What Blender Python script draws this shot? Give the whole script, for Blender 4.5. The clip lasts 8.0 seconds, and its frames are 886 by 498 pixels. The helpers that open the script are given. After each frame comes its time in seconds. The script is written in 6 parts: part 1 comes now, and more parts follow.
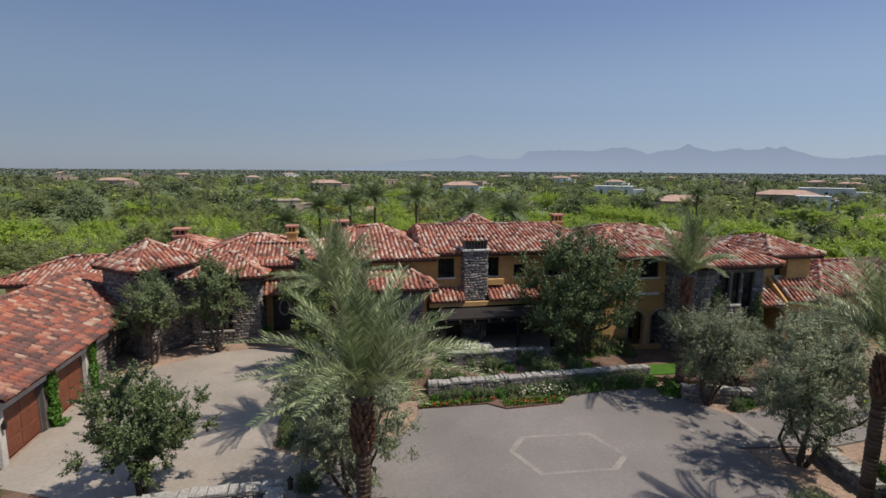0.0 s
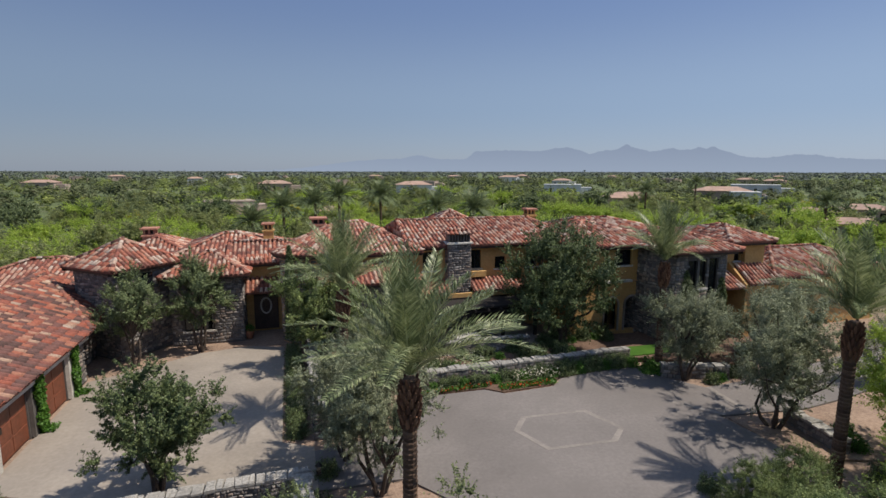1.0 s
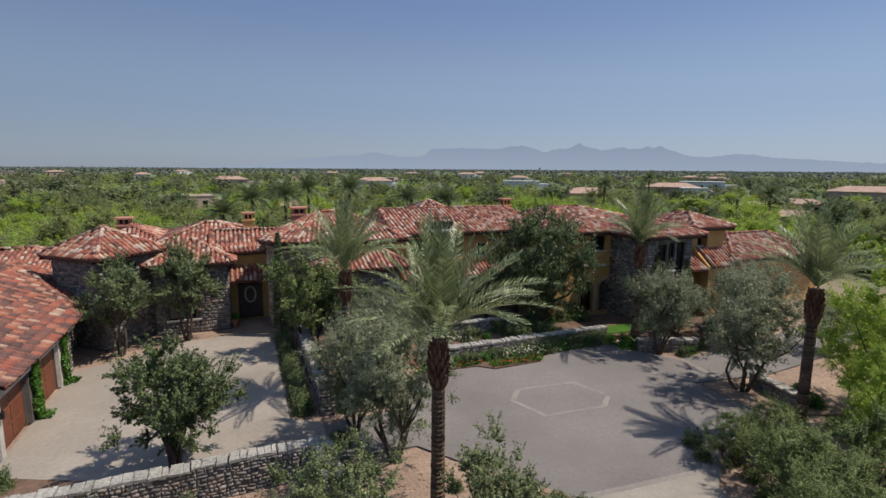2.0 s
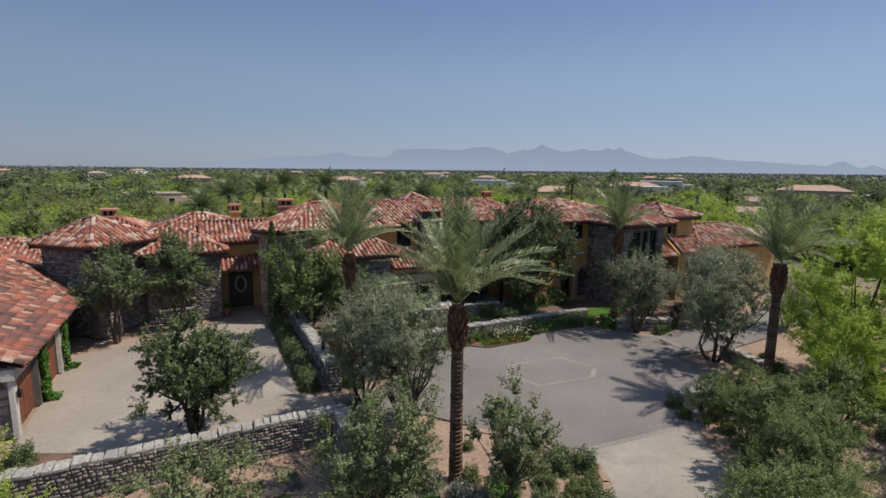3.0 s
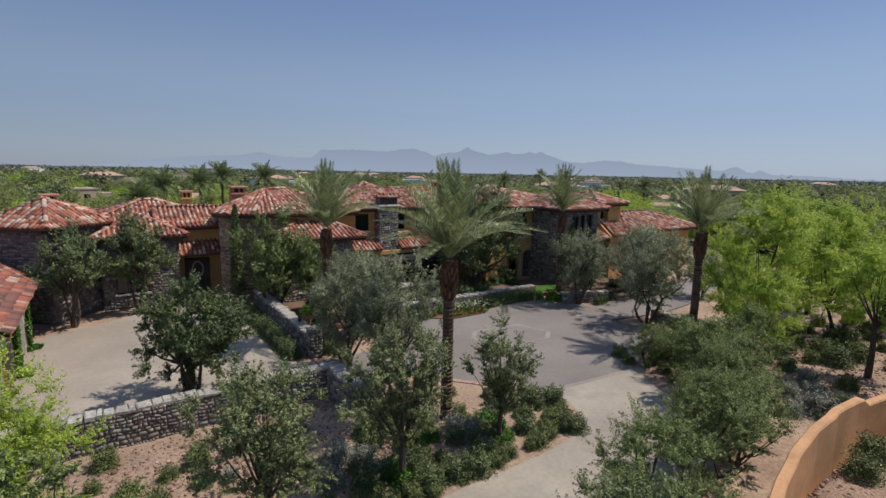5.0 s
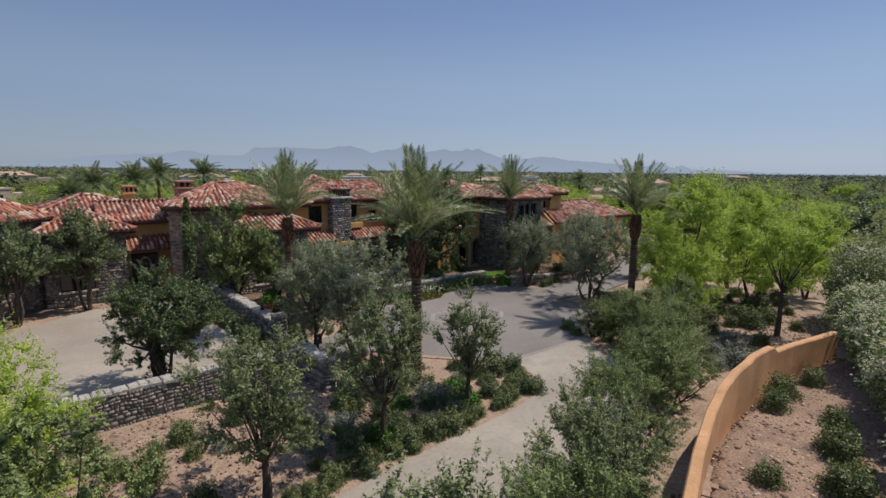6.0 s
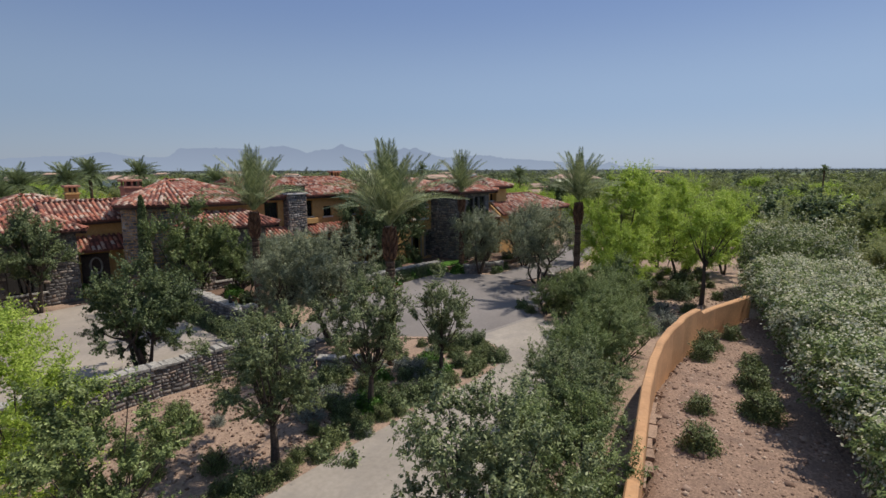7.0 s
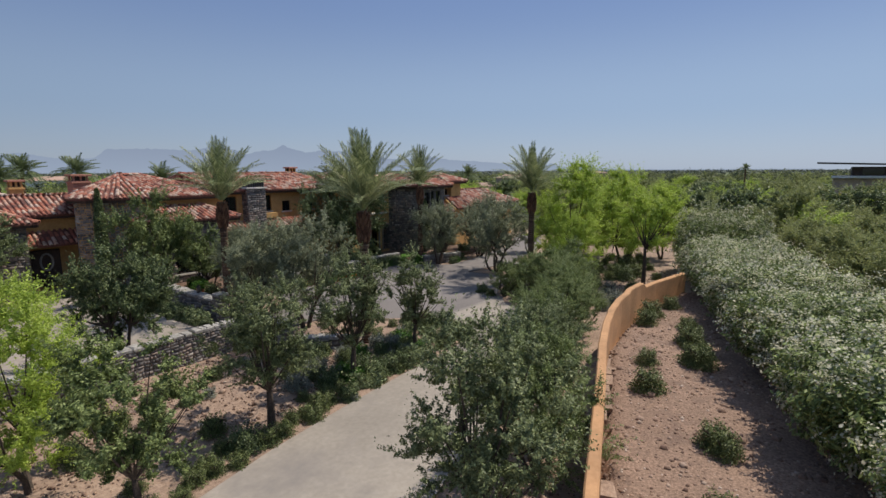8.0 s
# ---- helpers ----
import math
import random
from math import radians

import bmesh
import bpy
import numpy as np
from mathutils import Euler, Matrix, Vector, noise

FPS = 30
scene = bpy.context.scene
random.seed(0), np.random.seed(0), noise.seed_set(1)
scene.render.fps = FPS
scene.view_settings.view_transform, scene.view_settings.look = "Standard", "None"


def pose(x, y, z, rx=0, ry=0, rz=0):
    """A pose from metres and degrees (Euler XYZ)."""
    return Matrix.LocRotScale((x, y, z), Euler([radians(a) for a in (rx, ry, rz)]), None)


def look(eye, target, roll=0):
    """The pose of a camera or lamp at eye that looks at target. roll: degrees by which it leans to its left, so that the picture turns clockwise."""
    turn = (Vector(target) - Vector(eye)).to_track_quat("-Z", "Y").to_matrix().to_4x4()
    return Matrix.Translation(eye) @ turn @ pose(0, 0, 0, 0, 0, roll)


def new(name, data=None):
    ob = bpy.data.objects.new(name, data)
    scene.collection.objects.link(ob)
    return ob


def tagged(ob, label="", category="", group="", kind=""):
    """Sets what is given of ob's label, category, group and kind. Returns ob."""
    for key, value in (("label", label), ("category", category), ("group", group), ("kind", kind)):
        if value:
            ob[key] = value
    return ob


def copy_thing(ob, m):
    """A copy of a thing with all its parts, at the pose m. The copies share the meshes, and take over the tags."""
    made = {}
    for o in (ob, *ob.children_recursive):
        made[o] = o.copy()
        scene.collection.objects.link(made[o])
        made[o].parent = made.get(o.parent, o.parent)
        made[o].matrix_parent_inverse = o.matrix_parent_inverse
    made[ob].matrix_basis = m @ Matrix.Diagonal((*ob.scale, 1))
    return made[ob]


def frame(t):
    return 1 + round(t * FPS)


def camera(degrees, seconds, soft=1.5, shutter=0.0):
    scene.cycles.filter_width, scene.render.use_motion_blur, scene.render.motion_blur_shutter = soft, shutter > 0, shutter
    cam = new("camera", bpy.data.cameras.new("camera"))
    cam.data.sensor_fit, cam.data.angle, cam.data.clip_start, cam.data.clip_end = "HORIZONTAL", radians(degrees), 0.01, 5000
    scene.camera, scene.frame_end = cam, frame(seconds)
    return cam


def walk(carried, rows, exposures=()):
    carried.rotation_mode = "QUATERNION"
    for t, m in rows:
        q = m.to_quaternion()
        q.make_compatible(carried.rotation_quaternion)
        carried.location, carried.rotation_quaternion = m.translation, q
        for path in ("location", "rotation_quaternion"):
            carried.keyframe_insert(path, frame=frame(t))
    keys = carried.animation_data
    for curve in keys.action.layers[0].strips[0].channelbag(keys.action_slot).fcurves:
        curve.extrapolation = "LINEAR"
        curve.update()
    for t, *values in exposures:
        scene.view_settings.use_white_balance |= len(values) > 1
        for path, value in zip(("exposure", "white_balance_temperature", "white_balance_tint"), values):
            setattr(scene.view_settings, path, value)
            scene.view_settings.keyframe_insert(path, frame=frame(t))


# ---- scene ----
cam = camera(82.1, 8.0)
PATH = [
    (0, (0.13, -0.375, 12.888), (0.508, 1.565, 12.582), 0.4),
    (0.5, (-1.2, -0.485, 12.749), (-0.732, 1.435, 12.443), 0.2),
    (1, (-2.627, -0.615, 12.51), (-2.056, 1.277, 12.206), 0.1),
    (1.5, (-3.863, -0.818, 12.206), (-3.203, 1.045, 11.897), 0.2),
    (3, (-7.318, -1.968, 11.158), (-6.464, -0.186, 10.849), 0.6),
    (3.5, (-8.355, -2.31, 10.845), (-7.432, -0.562, 10.542), 0.6),
    (4, (-9.142, -2.481, 10.526), (-8.161, -0.764, 10.227), 0.8),
    (5.5, (-11.5, -3.402, 9.7), (-10.314, -1.82, 9.4), 1.0),
    (6, (-12.443, -3.704, 9.461), (-11.156, -2.203, 9.156), 0.6),
    (6.5, (-13.615, -4.064, 9.296), (-12.24, -2.645, 8.986), 0.1),
    (7, (-14.836, -4.3, 9.107), (-13.381, -2.963, 8.799), -0.2),
    (7.5, (-15.868, -4.446, 8.809), (-14.342, -3.189, 8.507), -0.2),
    (8, (-16.968, -4.629, 8.462), (-15.379, -3.452, 8.159), -0.3),
]
walk(cam, [(t, look(eye, target, roll)) for t, eye, target, roll in PATH])

# ---- light ----
SUN = Vector((3.75, -1.55, 6.85)).normalized()
ELEV = math.asin(SUN.z)
AZIM = math.atan2(SUN.x, SUN.y)
world = bpy.data.worlds.new("world")
scene.world = world
world.use_nodes = True
wn = world.node_tree
sky = wn.nodes.new("ShaderNodeTexSky")
sky.sky_type = "NISHITA"
sky.sun_disc = False
sky.sun_elevation = ELEV
sky.sun_rotation = -AZIM
sky.altitude = 400
sky.air_density = 1.0
sky.dust_density = 0.7
sky.ozone_density = 2.5
wn.nodes["Background"].inputs["Strength"].default_value = 0.085
wn.links.new(sky.outputs[0], wn.nodes["Background"].inputs["Color"])
# valley haze: a smooth pale veil that thins out with height
haze = wn.nodes.new("ShaderNodeBackground")
hco = wn.nodes.new("ShaderNodeTexCoord")
hsep = wn.nodes.new("ShaderNodeSeparateXYZ")
hramp = wn.nodes.new("ShaderNodeValToRGB")
hramp.color_ramp.interpolation = "EASE"
for p, c in ((0.12, (0.265, 0.355, 0.51)), (0.32, (0.16, 0.238, 0.435))):
    hramp.color_ramp.elements.new(p).color = (*c, 1)
hramp.color_ramp.elements[0].color = (0.325, 0.392, 0.515, 1)
hramp.color_ramp.elements[-1].color = (0.17, 0.235, 0.385, 1)
wn.links.new(hco.outputs["Generated"], hsep.inputs[0])
wn.links.new(hsep.outputs["Z"], hramp.inputs[0])
wn.links.new(hramp.outputs[0], haze.inputs["Color"])
# the veil is brighter on the sun's side
hdot = wn.nodes.new("ShaderNodeVectorMath")
hdot.operation = "DOT_PRODUCT"
hdot.inputs[1].default_value = SUN
wn.links.new(hco.outputs["Generated"], hdot.inputs[0])
hgain = wn.nodes.new("ShaderNodeMath")
hgain.operation = "MULTIPLY_ADD"
hgain.inputs[1].default_value = 0.55
hgain.inputs[2].default_value = 0.97
wn.links.new(hdot.outputs["Value"], hgain.inputs[0])
wn.links.new(hgain.outputs[0], haze.inputs["Strength"])
hmix = wn.nodes.new("ShaderNodeMixShader")
hmix.inputs[0].default_value = 0.8
wn.links.new(wn.nodes["Background"].outputs[0], hmix.inputs[1])
wn.links.new(haze.outputs[0], hmix.inputs[2])
wn.links.new(hmix.outputs[0], wn.nodes["World Output"].inputs["Surface"])
sun = new("sun", bpy.data.lights.new("sun", "SUN"))
sun.data.energy = 4.55
sun.data.angle = radians(0.5)
sun.data.color = (1.000, 0.916, 0.811)
sun.matrix_world = look(SUN * 60, (0, 0, 0))

# ---- materials ----
def node_mat(name):
    m = bpy.data.materials.new(name)
    m.use_nodes = True
    t = m.node_tree
    return m, t, t.nodes["Principled BSDF"]


def ramp(t, stops, mode="LINEAR"):
    r = t.nodes.new("ShaderNodeValToRGB")
    r.color_ramp.interpolation = mode
    while len(r.color_ramp.elements) < len(stops):
        r.color_ramp.elements.new(0.5)
    for e, (p, c) in zip(r.color_ramp.elements, stops):
        e.position, e.color = p, (*c, 1)
    return r


def noise_node(t, scale, detail=4.0, rough=0.6, coord="Object"):
    co = t.nodes.new("ShaderNodeTexCoord")
    n = t.nodes.new("ShaderNodeTexNoise")
    n.inputs["Scale"].default_value = scale
    n.inputs["Detail"].default_value = detail
    n.inputs["Roughness"].default_value = rough
    t.links.new(co.outputs[coord], n.inputs["Vector"])
    return n


def mixc(t, fac, a, b, blend="MIX"):
    m = t.nodes.new("ShaderNodeMix")
    m.data_type = "RGBA"
    m.blend_type = blend
    for key, v in ((0, fac), (6, a), (7, b)):
        if isinstance(v, (int, float)):
            m.inputs[key].default_value = v
        elif isinstance(v, tuple):
            m.inputs[key].default_value = (*v, 1)
        else:
            t.links.new(v, m.inputs[key])
    return m.outputs[2]


def surface(name, dark, light, scale, big, rough=0.85, bump=0.3, dist=0.02, stain=None, stain_scale=0.3, metal=0.0):
    """A plain surface with grain, broad patches and fine relief."""
    m, t, p = node_mat(name)
    fine = noise_node(t, scale, 6)
    broad = noise_node(t, big, 3)
    r = ramp(t, [(0.3, dark), (0.7, light)])
    t.links.new(fine.outputs[0], r.inputs[0])
    r2 = ramp(t, [(0.35, (0.78, 0.78, 0.78)), (0.65, (1.08, 1.08, 1.08))])
    t.links.new(broad.outputs[0], r2.inputs[0])
    col = mixc(t, 1.0, r.outputs[0], r2.outputs[0], "MULTIPLY")
    if stain:
        s = noise_node(t, stain_scale, 5, 0.7)
        rs = ramp(t, [(0.5, (0, 0, 0)), (0.68, (1, 1, 1))])
        t.links.new(s.outputs[0], rs.inputs[0])
        col = mixc(t, rs.outputs[0], col, stain)
    t.links.new(col, p.inputs["Base Color"])
    p.inputs["Roughness"].default_value = rough
    p.inputs["Metallic"].default_value = metal
    b = t.nodes.new("ShaderNodeBump")
    b.inputs["Strength"].default_value = bump
    b.inputs["Distance"].default_value = dist
    t.links.new(fine.outputs[0], b.inputs["Height"])
    t.links.new(b.outputs[0], p.inputs["Normal"])
    return m


def varied(name, stops, per_object=False, rough=0.85, scale=9.0, bump=0.3, dist=0.01, mode="LINEAR"):
    """Pieces that differ in colour one from another."""
    m, t, p = node_mat(name)
    if per_object:
        src = t.nodes.new("ShaderNodeObjectInfo").outputs["Random"]
    else:
        src = t.nodes.new("ShaderNodeNewGeometry").outputs["Random Per Island"]
    r = ramp(t, stops, mode)
    t.links.new(src, r.inputs[0])
    n = noise_node(t, scale, 5)
    r2 = ramp(t, [(0.3, (0.7, 0.7, 0.7)), (0.7, (1.15, 1.15, 1.15))])
    t.links.new(n.outputs[0], r2.inputs[0])
    broad = noise_node(t, 0.35, 3)
    r3 = ramp(t, [(0.35, (0.82, 0.82, 0.84)), (0.65, (1.1, 1.08, 1.05))])
    t.links.new(broad.outputs[0], r3.inputs[0])
    col = mixc(t, 1.0, r.outputs[0], r2.outputs[0], "MULTIPLY")
    col = mixc(t, 1.0, col, r3.outputs[0], "MULTIPLY")
    t.links.new(col, p.inputs["Base Color"])
    p.inputs["Roughness"].default_value = rough
    b = t.nodes.new("ShaderNodeBump")
    b.inputs["Strength"].default_value = bump
    b.inputs["Distance"].default_value = dist
    t.links.new(n.outputs[0], b.inputs["Height"])
    t.links.new(b.outputs[0], p.inputs["Normal"])
    return m


def leafy(name, dark, mid, light, trans=0.3, rough=0.5, patch=0.8, gain=1.0, amp=1.0):
    """Leaves: each differs a little, and light shines through them."""
    m, t, p = node_mat(name)
    dark, mid, light = (tuple((c * 0.85 + m * 0.15) * gain * 1.3 for c, m in zip(k, mid)) for k in (dark, mid, light))
    src = t.nodes.new("ShaderNodeNewGeometry").outputs["Random Per Island"]
    r = ramp(t, [(0.0, dark), (0.5, mid), (1.0, light)])
    t.links.new(src, r.inputs[0])
    n = noise_node(t, patch, 3)
    r2 = ramp(t, [(0.3, (1 - 0.25 * amp, 1 - 0.22 * amp, 1 - 0.25 * amp)), (0.7, (1 + 0.2 * amp, 1 + 0.15 * amp, 1.05))])
    t.links.new(n.outputs[0], r2.inputs[0])
    col = mixc(t, 1.0, r.outputs[0], r2.outputs[0], "MULTIPLY")
    t.links.new(col, p.inputs["Base Color"])
    p.inputs["Roughness"].default_value = rough
    p.inputs["Specular IOR Level"].default_value = 0.3
    tr = t.nodes.new("ShaderNodeBsdfTranslucent")
    t.links.new(col, tr.inputs["Color"])
    ms = t.nodes.new("ShaderNodeMixShader")
    ms.inputs[0].default_value = trans
    t.links.new(p.outputs[0], ms.inputs[1])
    t.links.new(tr.outputs[0], ms.inputs[2])
    t.links.new(ms.outputs[0], t.nodes["Material Output"].inputs["Surface"])
    return m


TILES = [(0.0, (0.14, 0.06, 0.045)), (0.14, (0.24, 0.09, 0.065)), (0.30, (0.38, 0.125, 0.08)), (0.48, (0.47, 0.175, 0.105)),
         (0.66, (0.47, 0.25, 0.175)), (0.84, (0.53, 0.37, 0.28)), (1.0, (0.60, 0.49, 0.40))]
TILES_GARAGE = [(0.0, (0.10, 0.055, 0.045)), (0.2, (0.17, 0.09, 0.075)), (0.42, (0.23, 0.10, 0.078)), (0.66, (0.37, 0.11, 0.065)),
                (0.86, (0.41, 0.18, 0.115)), (0.95, (0.46, 0.30, 0.21)), (1.0, (0.48, 0.39, 0.31))]
STONES = [(0.0, (0.10, 0.094, 0.09)), (0.3, (0.18, 0.168, 0.158)), (0.6, (0.27, 0.25, 0.23)), (0.82, (0.30, 0.232, 0.185)), (1.0, (0.43, 0.40, 0.36))]
M_TILE = varied("roof_tile_clay", TILES, rough=0.8)
M_TILE_G = varied("weathered_tile_clay", TILES_GARAGE, rough=0.85)
M_TILE_OB = varied("single_tile_clay", TILES_GARAGE, per_object=True, rough=0.85)
M_DECK = surface("tile_pan", (0.10, 0.04, 0.03), (0.22, 0.085, 0.06), 14, 0.8)
M_STONE = varied("field_stone", STONES, rough=0.9, scale=14, bump=0.6, dist=0.02)
M_STONE_OB = varied("field_stone_single", STONES, per_object=True, rough=0.9, scale=14, bump=0.6, dist=0.02)
M_MORTAR = surface("stone_mortar", (0.09, 0.081, 0.074), (0.17, 0.153, 0.14), 20, 1.5)
M_CAP = surface("pale_cap_stone", (0.21, 0.198, 0.182), (0.45, 0.428, 0.385), 10, 0.9, bump=0.5)
M_STUCCO = surface("ochre_stucco", (0.50, 0.29, 0.10), (0.62, 0.38, 0.15), 7, 0.5, rough=0.9, bump=0.25, stain=(0.40, 0.24, 0.10), stain_scale=0.5)
M_TAN = surface("tan_stucco", (0.46, 0.25, 0.12), (0.56, 0.32, 0.16), 8, 0.6, rough=0.9, bump=0.25, stain=(0.36, 0.21, 0.11), stain_scale=0.7)
M_PALE = surface("pale_limestone", (0.48, 0.45, 0.40), (0.68, 0.64, 0.57), 9, 0.7, rough=0.85)
M_WOOD = surface("rust_stained_wood", (0.15, 0.045, 0.022), (0.25, 0.08, 0.04), 5, 0.8, rough=0.55, bump=0.2)
M_DARKWOOD = surface("dark_timber", (0.035, 0.022, 0.016), (0.08, 0.05, 0.035), 9, 0.8, rough=0.7)
# pergola timber near black: the oak's shade is in its base colour
M_PERGOLA_SHADE = surface("shaded_pergola_timber", (0.012, 0.01, 0.009), (0.03, 0.024, 0.02), 12, 0.8, rough=0.95)
M_IRON = surface("dark_bronze", (0.02, 0.018, 0.016), (0.04, 0.035, 0.03), 12, 1.0, rough=0.45, metal=0.6)
# shade inside openings as a base colour; also the far modern house's dark roof
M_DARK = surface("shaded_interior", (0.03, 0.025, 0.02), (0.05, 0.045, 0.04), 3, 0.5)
M_PAVE = surface("concrete_paving", (0.275, 0.236, 0.193), (0.345, 0.30, 0.25), 5, 0.16, rough=0.9, bump=0.12, stain=(0.27, 0.235, 0.20), stain_scale=0.22)
M_DRIVE = surface("grey_drive_paving", (0.172, 0.153, 0.141), (0.218, 0.196, 0.182), 6, 0.14, rough=0.9, bump=0.05, stain=(0.17, 0.152, 0.14), stain_scale=0.2)
M_ROAD = surface("tan_road_paving", (0.285, 0.25, 0.208), (0.352, 0.311, 0.262), 6, 0.2, rough=0.9, bump=0.05, stain=(0.22, 0.196, 0.175), stain_scale=0.25)
M_POT = surface("terracotta", (0.30, 0.12, 0.06), (0.42, 0.18, 0.10), 8, 1.0)
M_RUBBLE = surface("dusty_rubble", (0.24, 0.195, 0.155), (0.40, 0.335, 0.28), 8, 0.9, bump=0.5)
M_CACTUS = surface("cactus_skin", (0.06, 0.09, 0.04), (0.11, 0.15, 0.07), 10, 1.0)
M_HEX = surface("worn_band", (0.235, 0.21, 0.187), (0.30, 0.268, 0.238), 6, 0.3, rough=0.9, stain=(0.185, 0.165, 0.15), stain_scale=0.5)
M_SOIL = surface("bed_soil", (0.10, 0.06, 0.04), (0.20, 0.125, 0.085), 6, 0.7, rough=0.95, bump=0.8, dist=0.05)
M_GRASS = leafy("lawn_green", (0.05, 0.13, 0.02), (0.08, 0.19, 0.03), (0.12, 0.25, 0.045), gain=0.75)
M_BARK = surface("grey_bark", (0.045, 0.034, 0.026), (0.12, 0.09, 0.07), 18, 2.0, rough=0.95, bump=0.8, dist=0.03)
M_PALMBARK = varied("palm_trunk", [(0.0, (0.07, 0.04, 0.025)), (0.5, (0.13, 0.08, 0.05)), (1.0, (0.20, 0.125, 0.08))], rough=0.95, scale=12, bump=0.8, dist=0.03)
M_BOOT = varied("palm_boot", [(0.0, (0.075, 0.032, 0.018)), (0.5, (0.14, 0.066, 0.036)), (1.0, (0.22, 0.115, 0.065))], True, rough=0.9, scale=15, bump=0.6)
M_FROND = leafy("palm_frond", (0.075, 0.1, 0.045), (0.185, 0.222, 0.112), (0.4, 0.43, 0.255), trans=0.24, rough=0.38)
M_FROND_F = leafy("palm_frond_deep", (0.075, 0.10, 0.05), (0.12, 0.155, 0.08), (0.18, 0.22, 0.12), trans=0.3, rough=0.45)
M_OAK = leafy("oak_leaf", (0.031, 0.048, 0.019), (0.078, 0.108, 0.043), (0.195, 0.24, 0.11), trans=0.17)
M_OLIVE = leafy("olive_leaf", (0.085, 0.102, 0.06), (0.2, 0.222, 0.142), (0.345, 0.37, 0.25), trans=0.22)
M_DESERT = leafy("desert_leaf", (0.05, 0.066, 0.029), (0.13, 0.16, 0.07), (0.255, 0.29, 0.145), trans=0.2)
M_GREEN = leafy("fresh_tree_leaf", (0.046, 0.068, 0.023), (0.135, 0.178, 0.062), (0.3, 0.355, 0.15), trans=0.27)
M_PALO = leafy("palo_verde_leaf", (0.18, 0.25, 0.03), (0.32, 0.415, 0.075), (0.45, 0.535, 0.14), trans=0.46)
M_MESQ = leafy("mesquite_leaf", (0.14, 0.16, 0.065), (0.222, 0.25, 0.105), (0.31, 0.34, 0.155), trans=0.45)
M_COURT = leafy("court_oak_leaf", (0.052, 0.072, 0.033), (0.128, 0.166, 0.075), (0.27, 0.315, 0.16), trans=0.24)
M_SHRUB = leafy("shrub_leaf", (0.042, 0.058, 0.02), (0.092, 0.118, 0.042), (0.175, 0.205, 0.08), trans=0.18)
M_SAGE = leafy("sage_leaf", (0.11, 0.12, 0.10), (0.18, 0.195, 0.17), (0.28, 0.29, 0.25), trans=0.15)
M_IVY = leafy("ivy_leaf", (0.03, 0.08, 0.01), (0.06, 0.14, 0.02), (0.10, 0.20, 0.035), trans=0.25)
M_OLEAND = leafy("oleander_leaf", (0.036, 0.058, 0.016), (0.13, 0.17, 0.055), (0.28, 0.335, 0.13), trans=0.2)
M_WHITE = leafy("white_petal", (0.62, 0.60, 0.46), (0.75, 0.73, 0.59), (0.84, 0.82, 0.70), trans=0.45, gain=0.75)
M_RED = leafy("red_petal", (0.34, 0.03, 0.02), (0.5, 0.06, 0.02), (0.62, 0.16, 0.04), trans=0.25, gain=0.78)
M_YELLOW = leafy("yellow_blossom", (0.30, 0.27, 0.02), (0.44, 0.38, 0.03), (0.55, 0.48, 0.06), trans=0.35, gain=0.78)
# greyed a little: the haze of distance is put into this leaf colour
M_CLUMP = leafy("far_tree_hazed_green", (0.075, 0.09, 0.052), (0.105, 0.124, 0.07), (0.14, 0.16, 0.09), trans=0.25, rough=0.9, patch=0.03, amp=1.6)
M_CLUMP_B = leafy("far_palo_verde", (0.13, 0.165, 0.05), (0.19, 0.23, 0.075), (0.26, 0.295, 0.10), trans=0.35, rough=0.9, patch=0.03, amp=1.2)
# haze towards the horizon painted into the leaf colour, paler and bluish
M_FAR = leafy("far_wood_hazed_leaf", (0.088, 0.105, 0.098), (0.112, 0.13, 0.12), (0.14, 0.158, 0.14), trans=0.1, rough=1.0, patch=0.008, amp=1.2)
M_FARWALL = surface("far_house_stucco", (0.36, 0.275, 0.22), (0.45, 0.35, 0.285), 2, 0.2)
M_FARWHITE = surface("far_house_white", (0.54, 0.54, 0.53), (0.64, 0.64, 0.62), 2, 0.2)
M_FARROOF = varied("far_house_roof", [(0, (0.30, 0.17, 0.12)), (0.5, (0.42, 0.27, 0.20)), (1, (0.50, 0.40, 0.33))])


def glass_mat():
    m, t, p = node_mat("window_glass")
    p.inputs["Base Color"].default_value = (0.012, 0.014, 0.017, 1)
    p.inputs["Roughness"].default_value = 0.06
    p.inputs["Specular IOR Level"].default_value = 0.6
    return m


